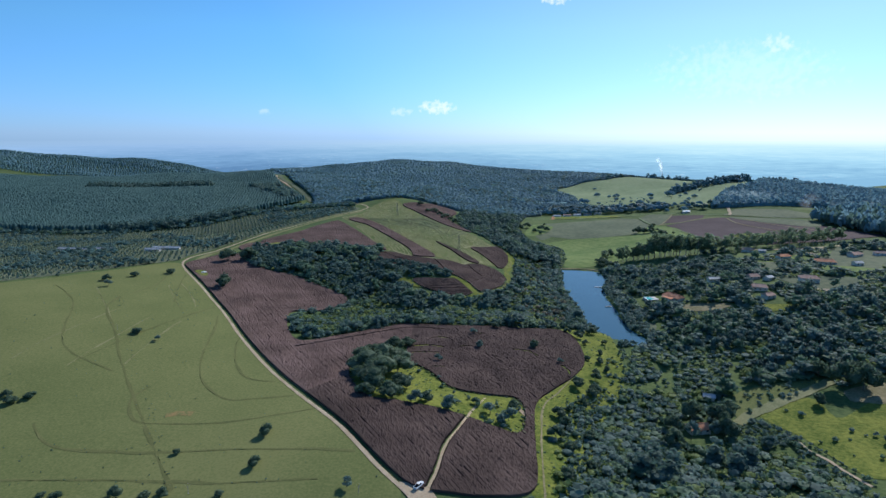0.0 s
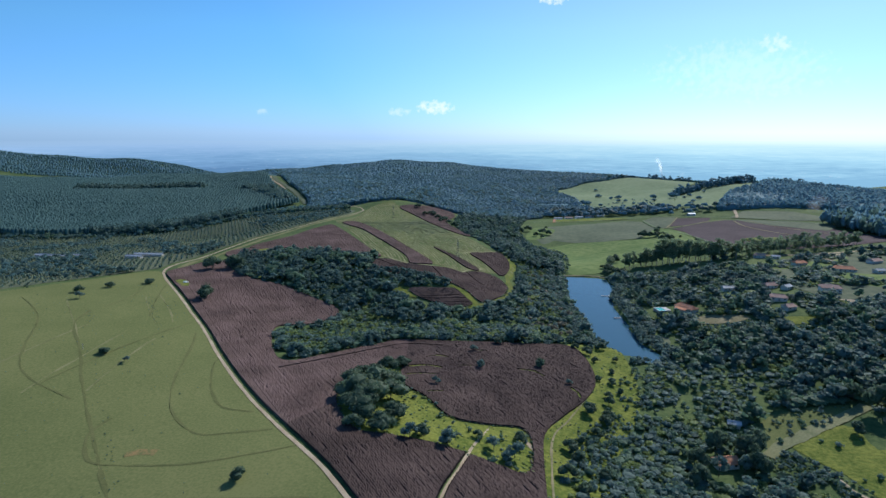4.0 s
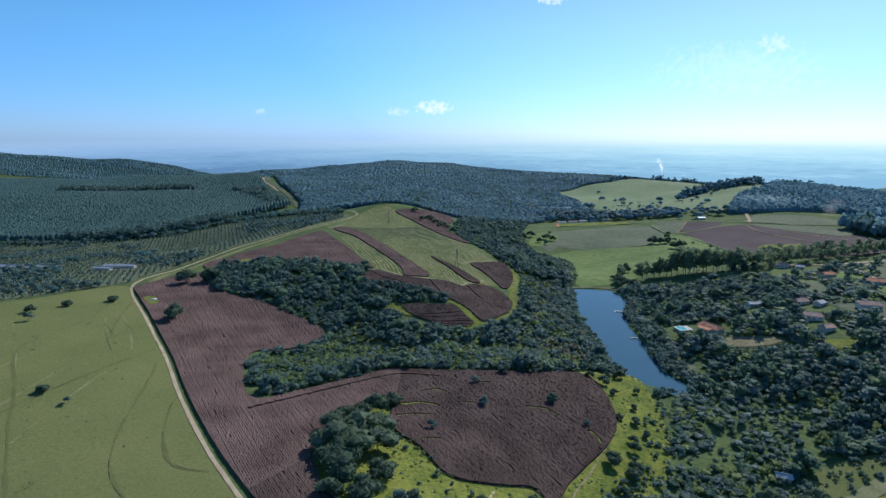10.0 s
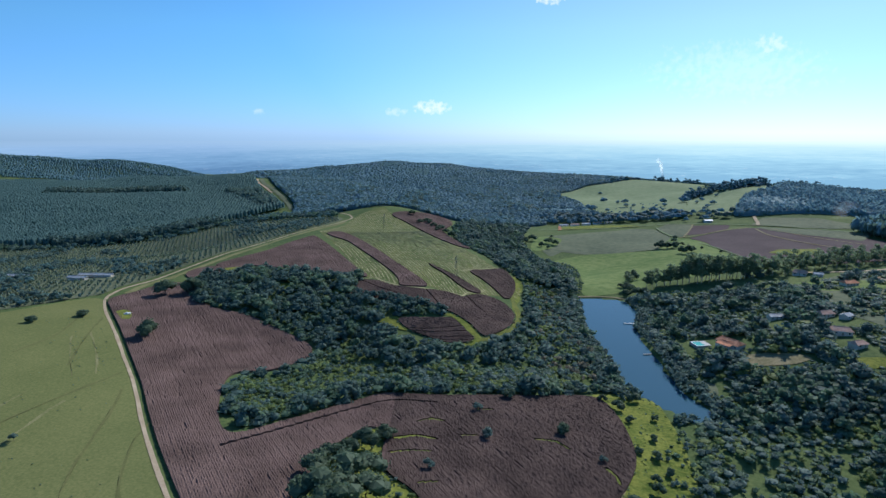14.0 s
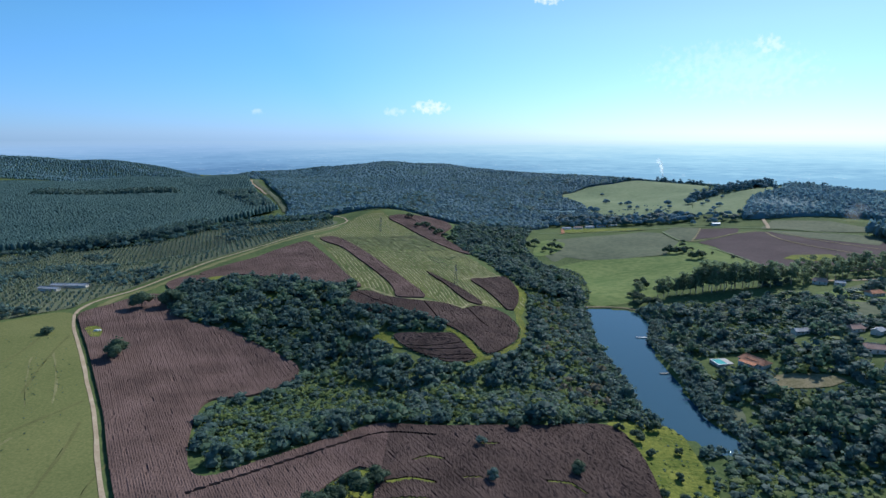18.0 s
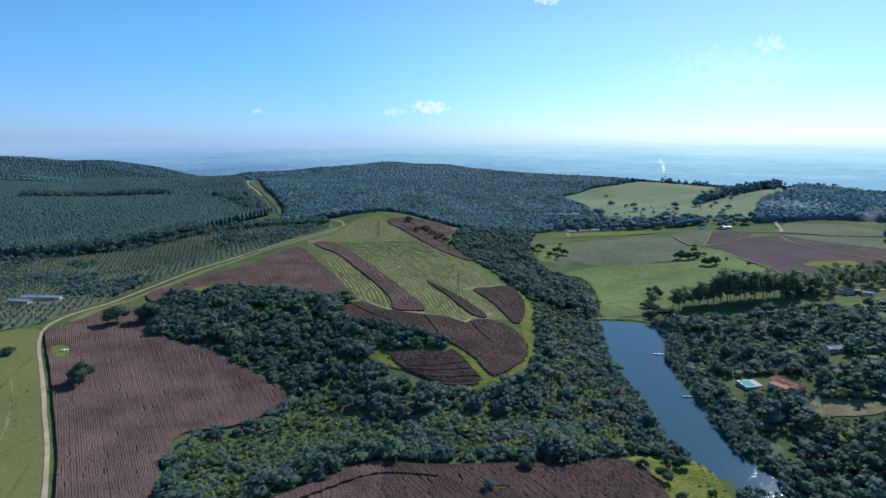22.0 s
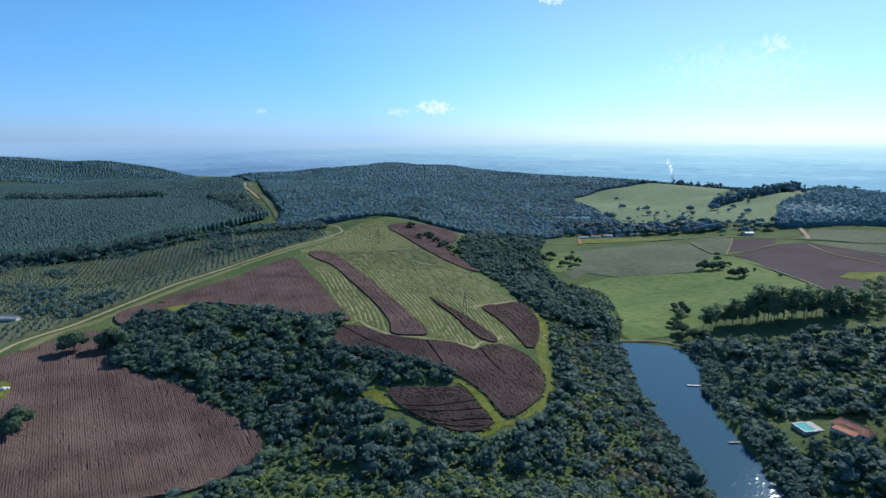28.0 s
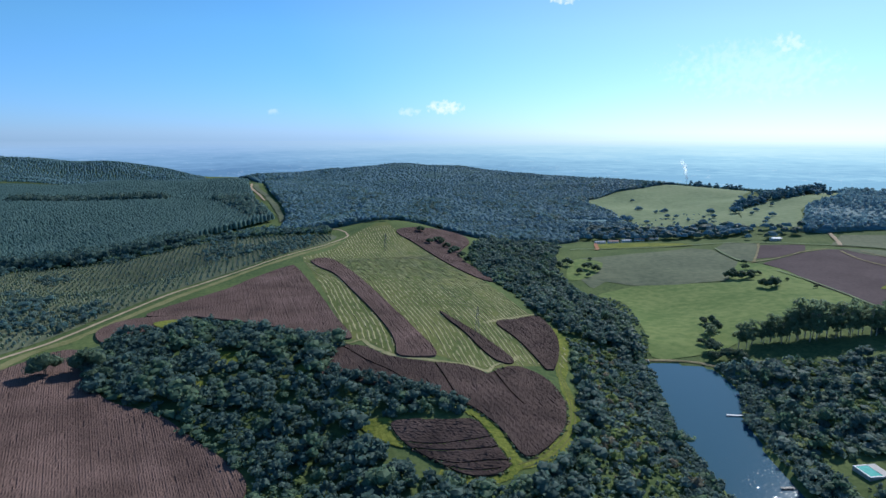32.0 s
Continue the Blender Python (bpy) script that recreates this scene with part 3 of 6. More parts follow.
ribbon("farm_track", [(-8, 198), (-3, 216), (1, 237), (8, 257), (16, 280), (24, 299)], 1.3, 0.25, M_ROAD, "pale two-wheel track through the maize", "track", 0.15)
ribbon("farm_track", [(42, 262), (45, 271), (43, 283), (40, 290)], 2.6, 0.45, M_ROAD, "short bare sandy track by the weeds", "track", 0.2)
ribbon("farm_track", [(40, 205), (44.5, 238), (49.5, 272), (56, 301), (68, 321), (85, 352), (98, 384)], 0.9, 0.5, M_DRY, "faint pale track along the crop edge", "track", 0.2)
for line in ([(-186, 246), (-175, 234), (-162, 228), (-139, 226), (-115, 226), (-80, 227), (-37, 226)], [(-152, 285), (-155, 272), (-150, 260), (-141, 250), (-126, 249), (-100, 250), (-76, 257), (-61, 263)],
             [(-160, 400), (-151, 366), (-140, 320), (-127, 291), (-109, 274), (-95, 274), (-76, 278)], [(-132, 370), (-130, 350), (-120, 320), (-106, 300), (-90, 296)],
             [(-190, 207), (-172, 206), (-129, 207), (-84, 205), (-49, 207)], [(-240, 420), (-234, 393), (-205, 350), (-182, 313), (-149, 265), (-122, 227), (-103, 201)],
             [(-300, 440), (-262, 400), (-225, 330), (-180, 300)], [(-225, 500), (-217, 470), (-200, 420)], [(-240, 500), (-232, 460), (-236, 430)], [(-170, 420), (-190, 360), (-205, 310)]):
    ribbon("grass_track", line, 1.2, 0.2, M_TRACK, "worn darker track in the pasture grass", "track", 0.35)
for line in [[(-206, 303), (-205, 327), (-202, 351), (-199, 387)], [(-239, 307), (-238, 332), (-232, 361), (-226, 395)], [(-223, 462), (-205, 431), (-190, 408)], [(-218, 473), (-195, 439), (-181, 414)], [(-178, 309), (-179, 346), (-178, 382)], [(-267, 438), (-235, 394), (-204, 349)]]:
    ribbon("grass_track", line, 0.8, 0.19, M_PALETRACK, "faint pale dry track across the pasture", "track", 0.5)
ribbon("bare_soil", [(-131, 256), (-126, 258), (-119, 258)], 3.5, 0.2, surface("red_soil", (0.14, 0.15, 0.06), (0.30, 0.19, 0.085), 0.25, 1.0), "patch of bare reddish soil in grass", "soil", 0.3)
for line, w, mat, lab in (([(165, 1070), (182, 1079), (244, 1085), (312, 1090), (362, 1095), (415, 1089), (478, 1060), (527, 1040), (580, 1004), (640, 960)], 3, M_FARMEADOW, "grassy farm road"), ([(358, 1062), (353, 998), (356, 975)], 3, M_FARMEADOW, "faint farm track"),
                          ([(358, 968), (402, 985), (451, 1015), (488, 1027)], 2.6, M_DRY, "pale dirt farm road"), ([(494, 1012), (484, 957), (492, 896), (510, 840)], 3, M_DRY, "worn farm track across fields"),
                          ([(516, 1010), (522, 972), (530, 940), (560, 870)], 2.6, M_DRY, "worn farm track across fields"), ([(365, 972), (399, 1030), (423, 1075)], 2.6, M_DRY, "worn farm track across fields"),
                          ([(362, 915), (364, 860), (362, 800), (358, 750)], 2.5, M_FARMEADOW, "pale field boundary track"), ([(222, 1165), (212, 1120), (206, 1085), (200, 1072)], 5, None, "red dirt road"),
                          ([(548, 1122), (535, 1088), (514, 1044)], 5, M_ROAD, "pale dirt road"), ([(-452, 1640), (-430, 1575), (-388, 1500), (-338, 1392), (-298, 1290), (-272, 1215)], 10, M_STUBBLE, "pale grassy firebreak in the plantation"), ([(-463, 1640), (-441, 1572), (-401, 1500), (-372, 1440)], 5, M_ROAD, "pale sandy track beside the firebreak"),
                          ([(200, 1412), (262, 1396), (334, 1386)], 14, M_FARMEADOW, "pale pasture strip"), ([(298, 662), (302, 641), (299, 613)], 3.5, M_ROAD, "pale village lane"), ([(470, 690), (428, 673), (417, 641), (401, 595)], 4.5, M_ROAD, "pale village lane"),
                          ([(370, 700), (441, 694), (553, 718)], 5, M_ROAD, "pale village road"), ([(163, 299), (176, 309), (196, 319), (211, 325), (224, 331), (238, 338)], 6.5, M_LANE, "pale grassy lane on the slope"),
                          ([(181, 285), (183, 276), (183, 268), (186, 259), (187, 249), (189, 238), (190, 234)], 1.6, M_ROAD, "narrow pale path on the slope")):
    ribbon("farm_road", line, w, 1.2 if line[0][1] > 880 else 0.45, mat or surface("red_dirt", (0.3, 0.13, 0.07), (0.4, 0.2, 0.12), 0.1, 1.0), lab, "road", 0.1)

water_m, wnn, wl, wp = nodes_of("lake_water")
wp.inputs["Base Color"].default_value = (0.035, 0.095, 0.13, 1)
wp.inputs["Roughness"].default_value = 0.06
wp.inputs["IOR"].default_value = 1.33
wno, wbu, wge = wnn.new("ShaderNodeTexNoise"), wnn.new("ShaderNodeBump"), wnn.new("ShaderNodeNewGeometry")
wno.inputs["Scale"].default_value, wno.inputs["Detail"].default_value = 0.75, 0.6
wcrest = wnn.new("ShaderNodeMapRange")
wcrest.inputs["From Min"].default_value, wcrest.inputs["From Max"].default_value = 0.52, 0.87
wgust, wamp, wmul = wnn.new("ShaderNodeTexNoise"), wnn.new("ShaderNodeMapRange"), wnn.new("ShaderNodeMath")
wgust.inputs["Scale"].default_value, wgust.inputs["Detail"].default_value = 0.09, 3
wamp.inputs["From Min"].default_value, wamp.inputs["From Max"].default_value, wamp.inputs["To Min"].default_value = 0.35, 0.65, 0.35
wmul.operation = "MULTIPLY"
wbu.inputs["Strength"].default_value, wbu.inputs["Distance"].default_value = 1.0, 0.045
wl.new(wge.outputs["Position"], wgust.inputs["Vector"]), wl.new(wgust.outputs["Fac"], wamp.inputs["Value"])
wl.new(wno.outputs["Fac"], wcrest.inputs["Value"]), wl.new(wcrest.outputs[0], wmul.inputs[0]), wl.new(wamp.outputs[0], wmul.inputs[1])
wl.new(wge.outputs["Position"], wno.inputs["Vector"]), wl.new(wmul.outputs[0], wbu.inputs["Height"]), wl.new(wbu.outputs["Normal"], wp.inputs["Normal"])
W = curve_of([(x, y) for x, y in LAKE[::2]], step=4)
mid = W.mean(0)
W = mid + (W - mid) * 1.04
bm = bmesh.new()
bm.faces.new([bm.verts.new((x, y, 0.0)) for x, y in W])
me = bpy.data.meshes.new("water")
bm.to_mesh(me)
me.materials.append(water_m)
tagged(new("water", me), "calm dark blue reservoir with sun glitter", "water", kind="structure")

def sides_of(points, step=8.0):
    out = []
    for p, q in zip(points, points[1:] + points[:1]):
        n = max(1, int(math.hypot(q[0] - p[0], q[1] - p[1]) / step))
        out += [(p[0] + (q[0] - p[0]) * k / n, p[1] + (q[1] - p[1]) * k / n) for k in range(n)]
    return np.array(out, float)


GARDENS = [(325, 480), (380, 455), (480, 540), (560, 640), (520, 700), (420, 690), (345, 650), (310, 560)]
HILL_PASTURE = [(352, 1722), (440, 1805), (554, 1900), (620, 1930), (690, 1880), (735, 1740), (670, 1640), (540, 1380), (475, 1232), (440, 1240), (414, 1276), (338, 1264), (288, 1324), (252, 1404), (328, 1470), (338, 1540), (325, 1600), (332, 1690)]
WEDGE = [(475, 1228), (500, 1190), (533, 1176), (592, 1264), (642, 1347), (738, 1412), (815, 1522), (800, 1545), (690, 1470), (640, 1500), (590, 1440), (540, 1378), (508, 1300)]
for pts, lift, mat, lab in (([(150, 858), (201, 892), (255, 885), (292, 882), (347, 977), (362, 968), (372, 915), (361, 852), (362, 804), (357, 770), (330, 735), (290, 715), (230, 703), (200, 684), (165, 672), (143, 672), (155, 724), (172, 833)], 0.8, M_MEADOW, "bright green meadow below the dam"),
                      ([(160, 1005), (239, 1041), (328, 1074), (353, 1055), (349, 977), (293, 883), (244, 886), (197, 895), (172, 910), (150, 880), (140, 940)], 0.95, M_STUBBLE, "grey-green stubble field"),
                      ([(130, 904), (165, 934), (187, 987), (161, 1005), (140, 960)], 1.15, M_MEADOW, "green weedy field corner"),
                      ([(356, 1060), (354, 978), (366, 978), (398, 1030), (424, 1080), (390, 1100)], 0.9, M_STUBBLE, "green rough pasture corner"),
                      ([(369, 961), (402, 982), (451, 1012), (488, 1025), (540, 1000), (600, 940), (620, 800), (500, 745), (420, 735), (358, 745), (361, 804), (362, 852), (372, 915)], 0.85, M_BROWN, "dark brown fallow crop field"),
                      ([(376, 990), (418, 1068), (476, 1058), (457, 1024), (403, 991)], 0.9, M_BROWN, "dark strip of fallow land"),
                      ([(500, 1030), (512, 985), (580, 900), (640, 960), (575, 1000)], 1.2, M_STUBBLE, "grey-green strip beside the fallow field"),
                      ([(502, 1046), (556, 1108), (640, 1090), (680, 1000), (600, 1005)], 0.9, M_STUBBLE, "grey-green field below the wooded ridge"),
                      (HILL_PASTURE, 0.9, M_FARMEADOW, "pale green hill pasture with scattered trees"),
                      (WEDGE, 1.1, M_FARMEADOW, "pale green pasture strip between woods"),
                      ([(214, 1085), (222, 1140), (320, 1118), (340, 1090), (270, 1095)], 1.0, M_YELLOW, "yellow-green paddock by farm sheds"),
                      ([(405, 818), (430, 840), (475, 838), (462, 796), (419, 798)], 2.4, M_YELLOW, "small yellow-green plot"),
                      ([(178, 307), (198, 317), (214, 322), (219, 316), (215, 295), (246, 310), (257, 296), (210, 237), (195, 240), (190, 258), (188, 280), (182, 294)], 0.55, M_YELLOW, "yellow-green rough pasture on the slope"),
                      ([(166, 306), (176, 332), (202, 342), (230, 340), (210, 326), (184, 316)], 0.7, M_PASTURE, "rough pale green grass clearing"),
                      ([(233, 312), (236, 324), (266, 329), (262, 314), (247, 305)], 0.8, M_DRY, "dry bare ground at the slope's top"),
                      ([(207, 493), (221, 492), (238, 483), (245, 474), (231, 470), (214, 474), (202, 479)], 0.9, M_DRY, "dry straw-coloured clearing among trees"),
                      ([(157, 467), (169, 468), (176, 461), (171, 448), (162, 443), (156, 452)], 0.7, M_STUBBLE, "brownish reed marsh at the lake edge"),
                      (GARDENS, 0.4, M_STUBBLE, "rough garden grass among village houses"),
                      ([(311, 498), (340, 492), (330, 476), (300, 482)], 0.9, M_ROAD, "bare pale yard"),
                      ([(379, 590), (428, 556), (403, 517), (366, 550)], 0.8, M_MEADOW, "bright green lawn"),
                      ([(340, 655), (418, 650), (455, 672), (402, 618), (345, 618)], 0.9, M_MEADOW, "green paddock in the village"),
                      ([(263, 468), (287, 462), (281, 447), (260, 453)], 0.8, M_YELLOW, "yellow-green garden plot")):
    straight = mat in (M_BROWN, M_STUBBLE) or "plot" in lab
    near = max(p[1] for p in pts) < 1110 and max(p[0] for p in pts) < 560
    drape("field", sides_of(pts) if straight else curve_of(pts, step=8), 6.0 if pts[0][1] > 700 or pts[0][0] < 170 else 4.0, lift * (0.4 if near else 0.75), mat, label=lab)
EDGE_WEEDS = curve_of([(92, 443), (105, 449), (128, 450), (130, 430), (124, 383), (112, 340), (95, 310), (78, 270), (66, 235), (60, 205), (36, 203), (42, 248), (45, 271), (51, 302), (65, 325), (83, 349), (95, 376), (99, 419)], step=4)
drape("weed_patch", EDGE_WEEDS, 3.0, 0.3, M_YELLOW, label="yellow-green weeds along the crop edge", category="weeds")

# ---------------------------------------------------------------- trees
ICO_V, ICO_F = None, None
_b = bmesh.new()
bmesh.ops.create_icosphere(_b, subdivisions=1, radius=1)
ICO_V = np.array([v.co[:] for v in _b.verts])
ICO_F = np.array([[v.index for v in f.verts] for f in _b.faces])
_b.free()


def crown_arrays(seed, lobes, cards, size, spread=0.36, low=0.3, high=1.0, lobe=0.24, core=0.8, fill=0.55):
    """A crown one metre tall: rounded cores covered with small leaf sprays. Returns verts, triangles, quads."""
    rng = np.random.default_rng(seed)
    V, T, Q, n = [], [], [], 0
    centres = []
    for k in range(lobes):
        a, r = rng.uniform(0, 2 * math.pi), spread * math.sqrt(rng.uniform(0.05, 1)) * (1 if k else 0)
        z = low + lobe * 0.7 + (high - low - lobe * 1.5) * (1 - (r / spread) ** 2 * 0.75) * rng.uniform(fill, 1)
        s = lobe * rng.uniform(0.75, 1.2)
        centres.append((r * math.cos(a), r * math.sin(a), z, s))
    for x, y, z, s in centres:
        v = ICO_V * (s * core * np.array([1, 1, 0.8])) * rng.uniform(0.75, 1.2, (len(ICO_V), 1)) + (x, y, z)
        V.append(v), T.append(ICO_F + n)
        n += len(v)
    for k in range(cards):
        x, y, z, s = centres[rng.integers(len(centres))]
        d = rng.normal(size=3)
        d[2] = abs(d[2]) * 0.9 - 0.25
        d /= np.linalg.norm(d)
        c = np.array((x, y, z)) + d * s * rng.uniform(0.8, 1.12) * np.array([1, 1, 0.82])
        nn = d + rng.normal(0, 0.55, 3)
        nn /= np.linalg.norm(nn)
        e = np.cross(nn, rng.normal(size=3))
        e /= np.linalg.norm(e)
        g = np.cross(nn, e)
        w = size * rng.uniform(0.6, 1.3)
        V.append(np.array([c - e * w - g * w * 0.5, c + e * w * 0.3 - g * w * 0.8, c + e * w + g * w * 0.4, c - e * w * 0.3 + g * w * 0.8]))
        Q.append(np.arange(4) + n)
        n += 4
    return np.concatenate(V), np.concatenate(T), np.array(Q).reshape(-1, 4)


def trunk_arrays(top, r, sides=5, limbs=3, seed=0, reach=0.2):
    """A tapered trunk with limbs, for a tree one metre tall."""
    rng = np.random.default_rng(seed)
    V, Q, n = [], [], 0
    runs = [((0, 0, -0.03), (rng.uniform(-.02, .02), rng.uniform(-.02, .02), top), r, r * 0.55)]
    for k in range(limbs):
        a = k * 2 * math.pi / max(1, limbs) + rng.uniform(-.5, .5)
        runs.append(((0, 0, top * 0.75), (reach * math.cos(a), reach * math.sin(a), top + 0.6 * reach), r * 0.5, r * 0.2))
    for p, q, r0, r1 in runs:
        a = np.arange(sides) * 2 * math.pi / sides
        for c, rr in ((p, r0), (q, r1)):
            V.append(np.column_stack([c[0] + rr * np.cos(a), c[1] + rr * np.sin(a), np.full(sides, c[2])]))
        i = np.arange(sides)
        Q.append(np.stack([i, (i + 1) % sides, (i + 1) % sides + sides, i + sides], 1) + n)
        n += 2 * sides
    return np.concatenate(V), np.concatenate(Q)


def forest(name, xy, heights, templates, mats, label, category, sink=0.05, wide=1.0, kind="stuff", smooth=False):
    """Many trees joined into one mesh. templates: (verts, tris, quads); each tree takes one, turned and stretched."""
    rng = np.random.default_rng(len(xy))
    pick = rng.integers(0, len(templates), len(xy))
    Vs, Fs, Ms, n = [], [[], []], [[], []], 0
    z = land(xy[:, 0], xy[:, 1])
    for k, (v, t, q) in enumerate(templates):
        w = np.where(pick == k)[0]
        if not len(w):
            continue
        a = rng.uniform(0, 2 * math.pi, len(w))
        h = heights[w]
        fat = h * rng.uniform(0.8, 1.25, len(w)) * wide
        x = (v[None, :, 0] * np.cos(a)[:, None] - v[None, :, 1] * np.sin(a)[:, None]) * fat[:, None] + xy[w, 0][:, None]
        y = (v[None, :, 0] * np.sin(a)[:, None] + v[None, :, 1] * np.cos(a)[:, None]) * fat[:, None] + xy[w, 1][:, None]
        zz = (v[None, :, 2] - sink) * h[:, None] + z[w][:, None]
        Vs.append(np.stack([x, y, zz], -1).reshape(-1, 3))
        off = n + np.arange(len(w)) * len(v)
        mat_of = rng.integers(0, len(mats), len(w))
        for j, f in enumerate((t, q)):
            if len(f):
                Fs[j].append((f[None] + off[:, None, None]).reshape(-1, f.shape[1]))
                Ms[j].append(np.repeat(mat_of, len(f)))
        n += len(w) * len(v)
    faces = [np.concatenate(f) for f in Fs if f]
    index = [np.concatenate(m) for m in Ms if m]
    return tagged(new(name, np_mesh(name, np.concatenate(Vs), faces, mats, index, smooth)), label, category, kind=kind)


def scatter(poly, spacing, seed=1, holes=(), jitter=0.45, gap=0.0, turn=0.0):
    rng = np.random.default_rng(seed)
    poly = np.asarray(poly, float)
    r = np.hypot(*(poly - poly.mean(0)).T).max()
    g = np.arange(-r, r, spacing)
    u, w = np.meshgrid(g, g)
    w = w * 0.9
    u, w = u + rng.uniform(-jitter, jitter, u.shape) * spacing, w + rng.uniform(-jitter, jitter, u.shape) * spacing
    c, s = math.cos(turn), math.sin(turn)
    x, y = (u * c - w * s).ravel() + poly.mean(0)[0], (u * s + w * c).ravel() + poly.mean(0)[1]
    k = inside(x, y, poly) & (rng.uniform(0, 1, len(x)) > gap)
    for h in holes:
        k &= ~inside(x, y, np.asarray(h, float))
    return np.stack([x[k], y[k]], 1)


BROAD = [crown_arrays(s, 5, 50, 0.076, 0.43, 0.08, 1.0, 0.28) for s in range(6)]
SHRUB = [crown_arrays(20 + s, 2, 18, 0.14, 0.36, 0.0, 1.0, 0.44) for s in range(5)]
FAR = []
LOW = [crown_arrays(40 + s, 2, 20, 0.12, 0.38, 0.0, 1.0, 0.45, fill=0.4) for s in range(6)]


def cone_tree(seed, sides=6, rings=((0.78, 0.13), (0.35, 0.16))):
    rng = np.random.default_rng(seed)
    V = [np.array([[0, 0, 1.0]])]
    for z, r in rings:
        a = np.arange(sides) * 2 * math.pi / sides + rng.uniform(0, 1)
        rr = r * rng.uniform(0.7, 1.3, sides)
        V.append(np.column_stack([rr * np.cos(a), rr * np.sin(a), z + rng.uniform(-.05, .05, sides)]))
    i = np.arange(sides)
    j = (i + 1) % sides
    T = np.stack([np.zeros(sides, int), i + 1, j + 1], 1)
    Q = np.concatenate([np.stack([i + 1 + k * sides, i + 1 + (k + 1) * sides, j + 1 + (k + 1) * sides, j + 1 + k * sides], 1) for k in range(1)])
    return np.concatenate(V), T, Q


CONES = [cone_tree(s, 5) for s in range(5)]
FAR += [cone_tree(20 + s, 5, ((0.88, 0.34), (0.5, 0.58))) for s in range(7)]
FAR_LEAFY = [crown_arrays(90 + s, 1, 7, 0.24, 0.3, 0.0, 1.0, 0.55, 0.95) for s in range(6)]
TALL = [crown_arrays(70 + s, 8, 16, 0.05, 0.16, 0.05, 1.0, 0.13, 0.9, 0.05) for s in range(4)]
rg = np.random.default_rng(3)
WOOD = curve_of([(-195, 566), (-200, 590), (-206, 615), (-190, 632), (-165, 640), (-136, 632), (-108, 625), (-80, 622), (-68, 615), (-67, 592), (-74, 582), (-69, 569), (-46, 558), (-16, 553), (6, 548), (4, 545), (-12, 545),
                 (-32, 541), (-44, 531), (-32, 516), (-11, 498), (24, 496), (43, 508), (60, 531), (72, 565), (78, 600), (82, 640), (88, 680), (72, 730), (48, 815), (28, 880), (30, 1000), (60, 1100),
                 (100, 1150), (150, 1130), (130, 1000), (120, 900), (150, 800), (140, 720), (132, 668), (128, 640), (124, 600), (118, 560), (116, 520), (117, 480), (108, 455), (92, 450), (50, 434), (3, 427), (-27, 428), (-43, 416),
                 (-71, 390), (-88, 375), (-100, 385), (-110, 420), (-110, 436), (-96, 447), (-80, 470), (-78, 492), (-90, 506), (-114, 522), (-138, 536), (-166, 543), (-188, 560)])
SCRUB = curve_of([(80, 690), (87, 660), (84, 600), (80, 565), (70, 535), (58, 505), (62, 470), (95, 457), (114, 480), (114, 520), (116, 560), (122, 610), (126, 650), (104, 690)])
SCRUB2 = [(-92, 500), (-60, 497), (-50, 477), (-20, 467), (51, 472), (90, 468), (88, 452), (45, 434), (3, 429), (-17, 427), (-31, 436), (-52, 428), (-65, 404), (-85, 380), (-110, 398), (-123, 431), (-96, 442), (-86, 456)]
W_GAPS = [[(-207, 606), (-197, 621), (-172, 635), (-175, 655), (-194, 653), (-215, 645), (-221, 624)], [(-138, 596), (-124, 600), (-116, 585), (-127, 580)]] + [[(-87, 574), (-82, 586), (-76, 590), (-76, 581), (-82, 574)], [(-132, 638), (-123, 645), (-113, 638), (-120, 630)], [(-135, 556), (-134, 565), (-128, 564), (-127, 555)], [(-48, 534), (-42, 537), (-37, 536), (-42, 531)]]
xy = scatter(WOOD, 6.2, 2, [SCRUB, SCRUB2] + W_GAPS)
forest("woodland", xy, np.where(rg.uniform(0, 1, len(xy)) < 0.15, rg.uniform(10, 14, len(xy)), rg.uniform(4.5, 9.5, len(xy))), BROAD, [M_LEAF, M_LEAF, M_LEAF, M_LEAF2], "dense dark green native woodland in the gully", "woodland", 0.12, 1.05)
edge = WOOD + rg.normal(0, 1.4, WOOD.shape)
edge = np.concatenate([edge, edge + (np.roll(WOOD, -1, 0) - WOOD) * 0.5 + rg.normal(0, 1.2, WOOD.shape)])
for gap in W_GAPS + [SCRUB]:
    edge = edge[~inside(edge[:, 0], edge[:, 1], np.array(gap, float))]
forest("woodland_edge", edge, rg.uniform(2.5, 6, len(edge)), LOW, [M_LEAF, M_LEAF2], "bushy dark edge of the gully woodland", "shrubs", 0.1, 1.2)
for gap in W_GAPS[1:]:
    drape("weed_patch", curve_of(gap, step=2), 1.5, 0.4, M_YELLOW, label="small yellow-green clearing in the woodland", category="weeds")
drape("weed_patch", curve_of([(-193, 639), (-179, 646), (-173, 637), (-183, 630)], step=4), 3.0, 1.6, M_YELLOW, label="small yellow-green weed patch in maize", category="weeds")
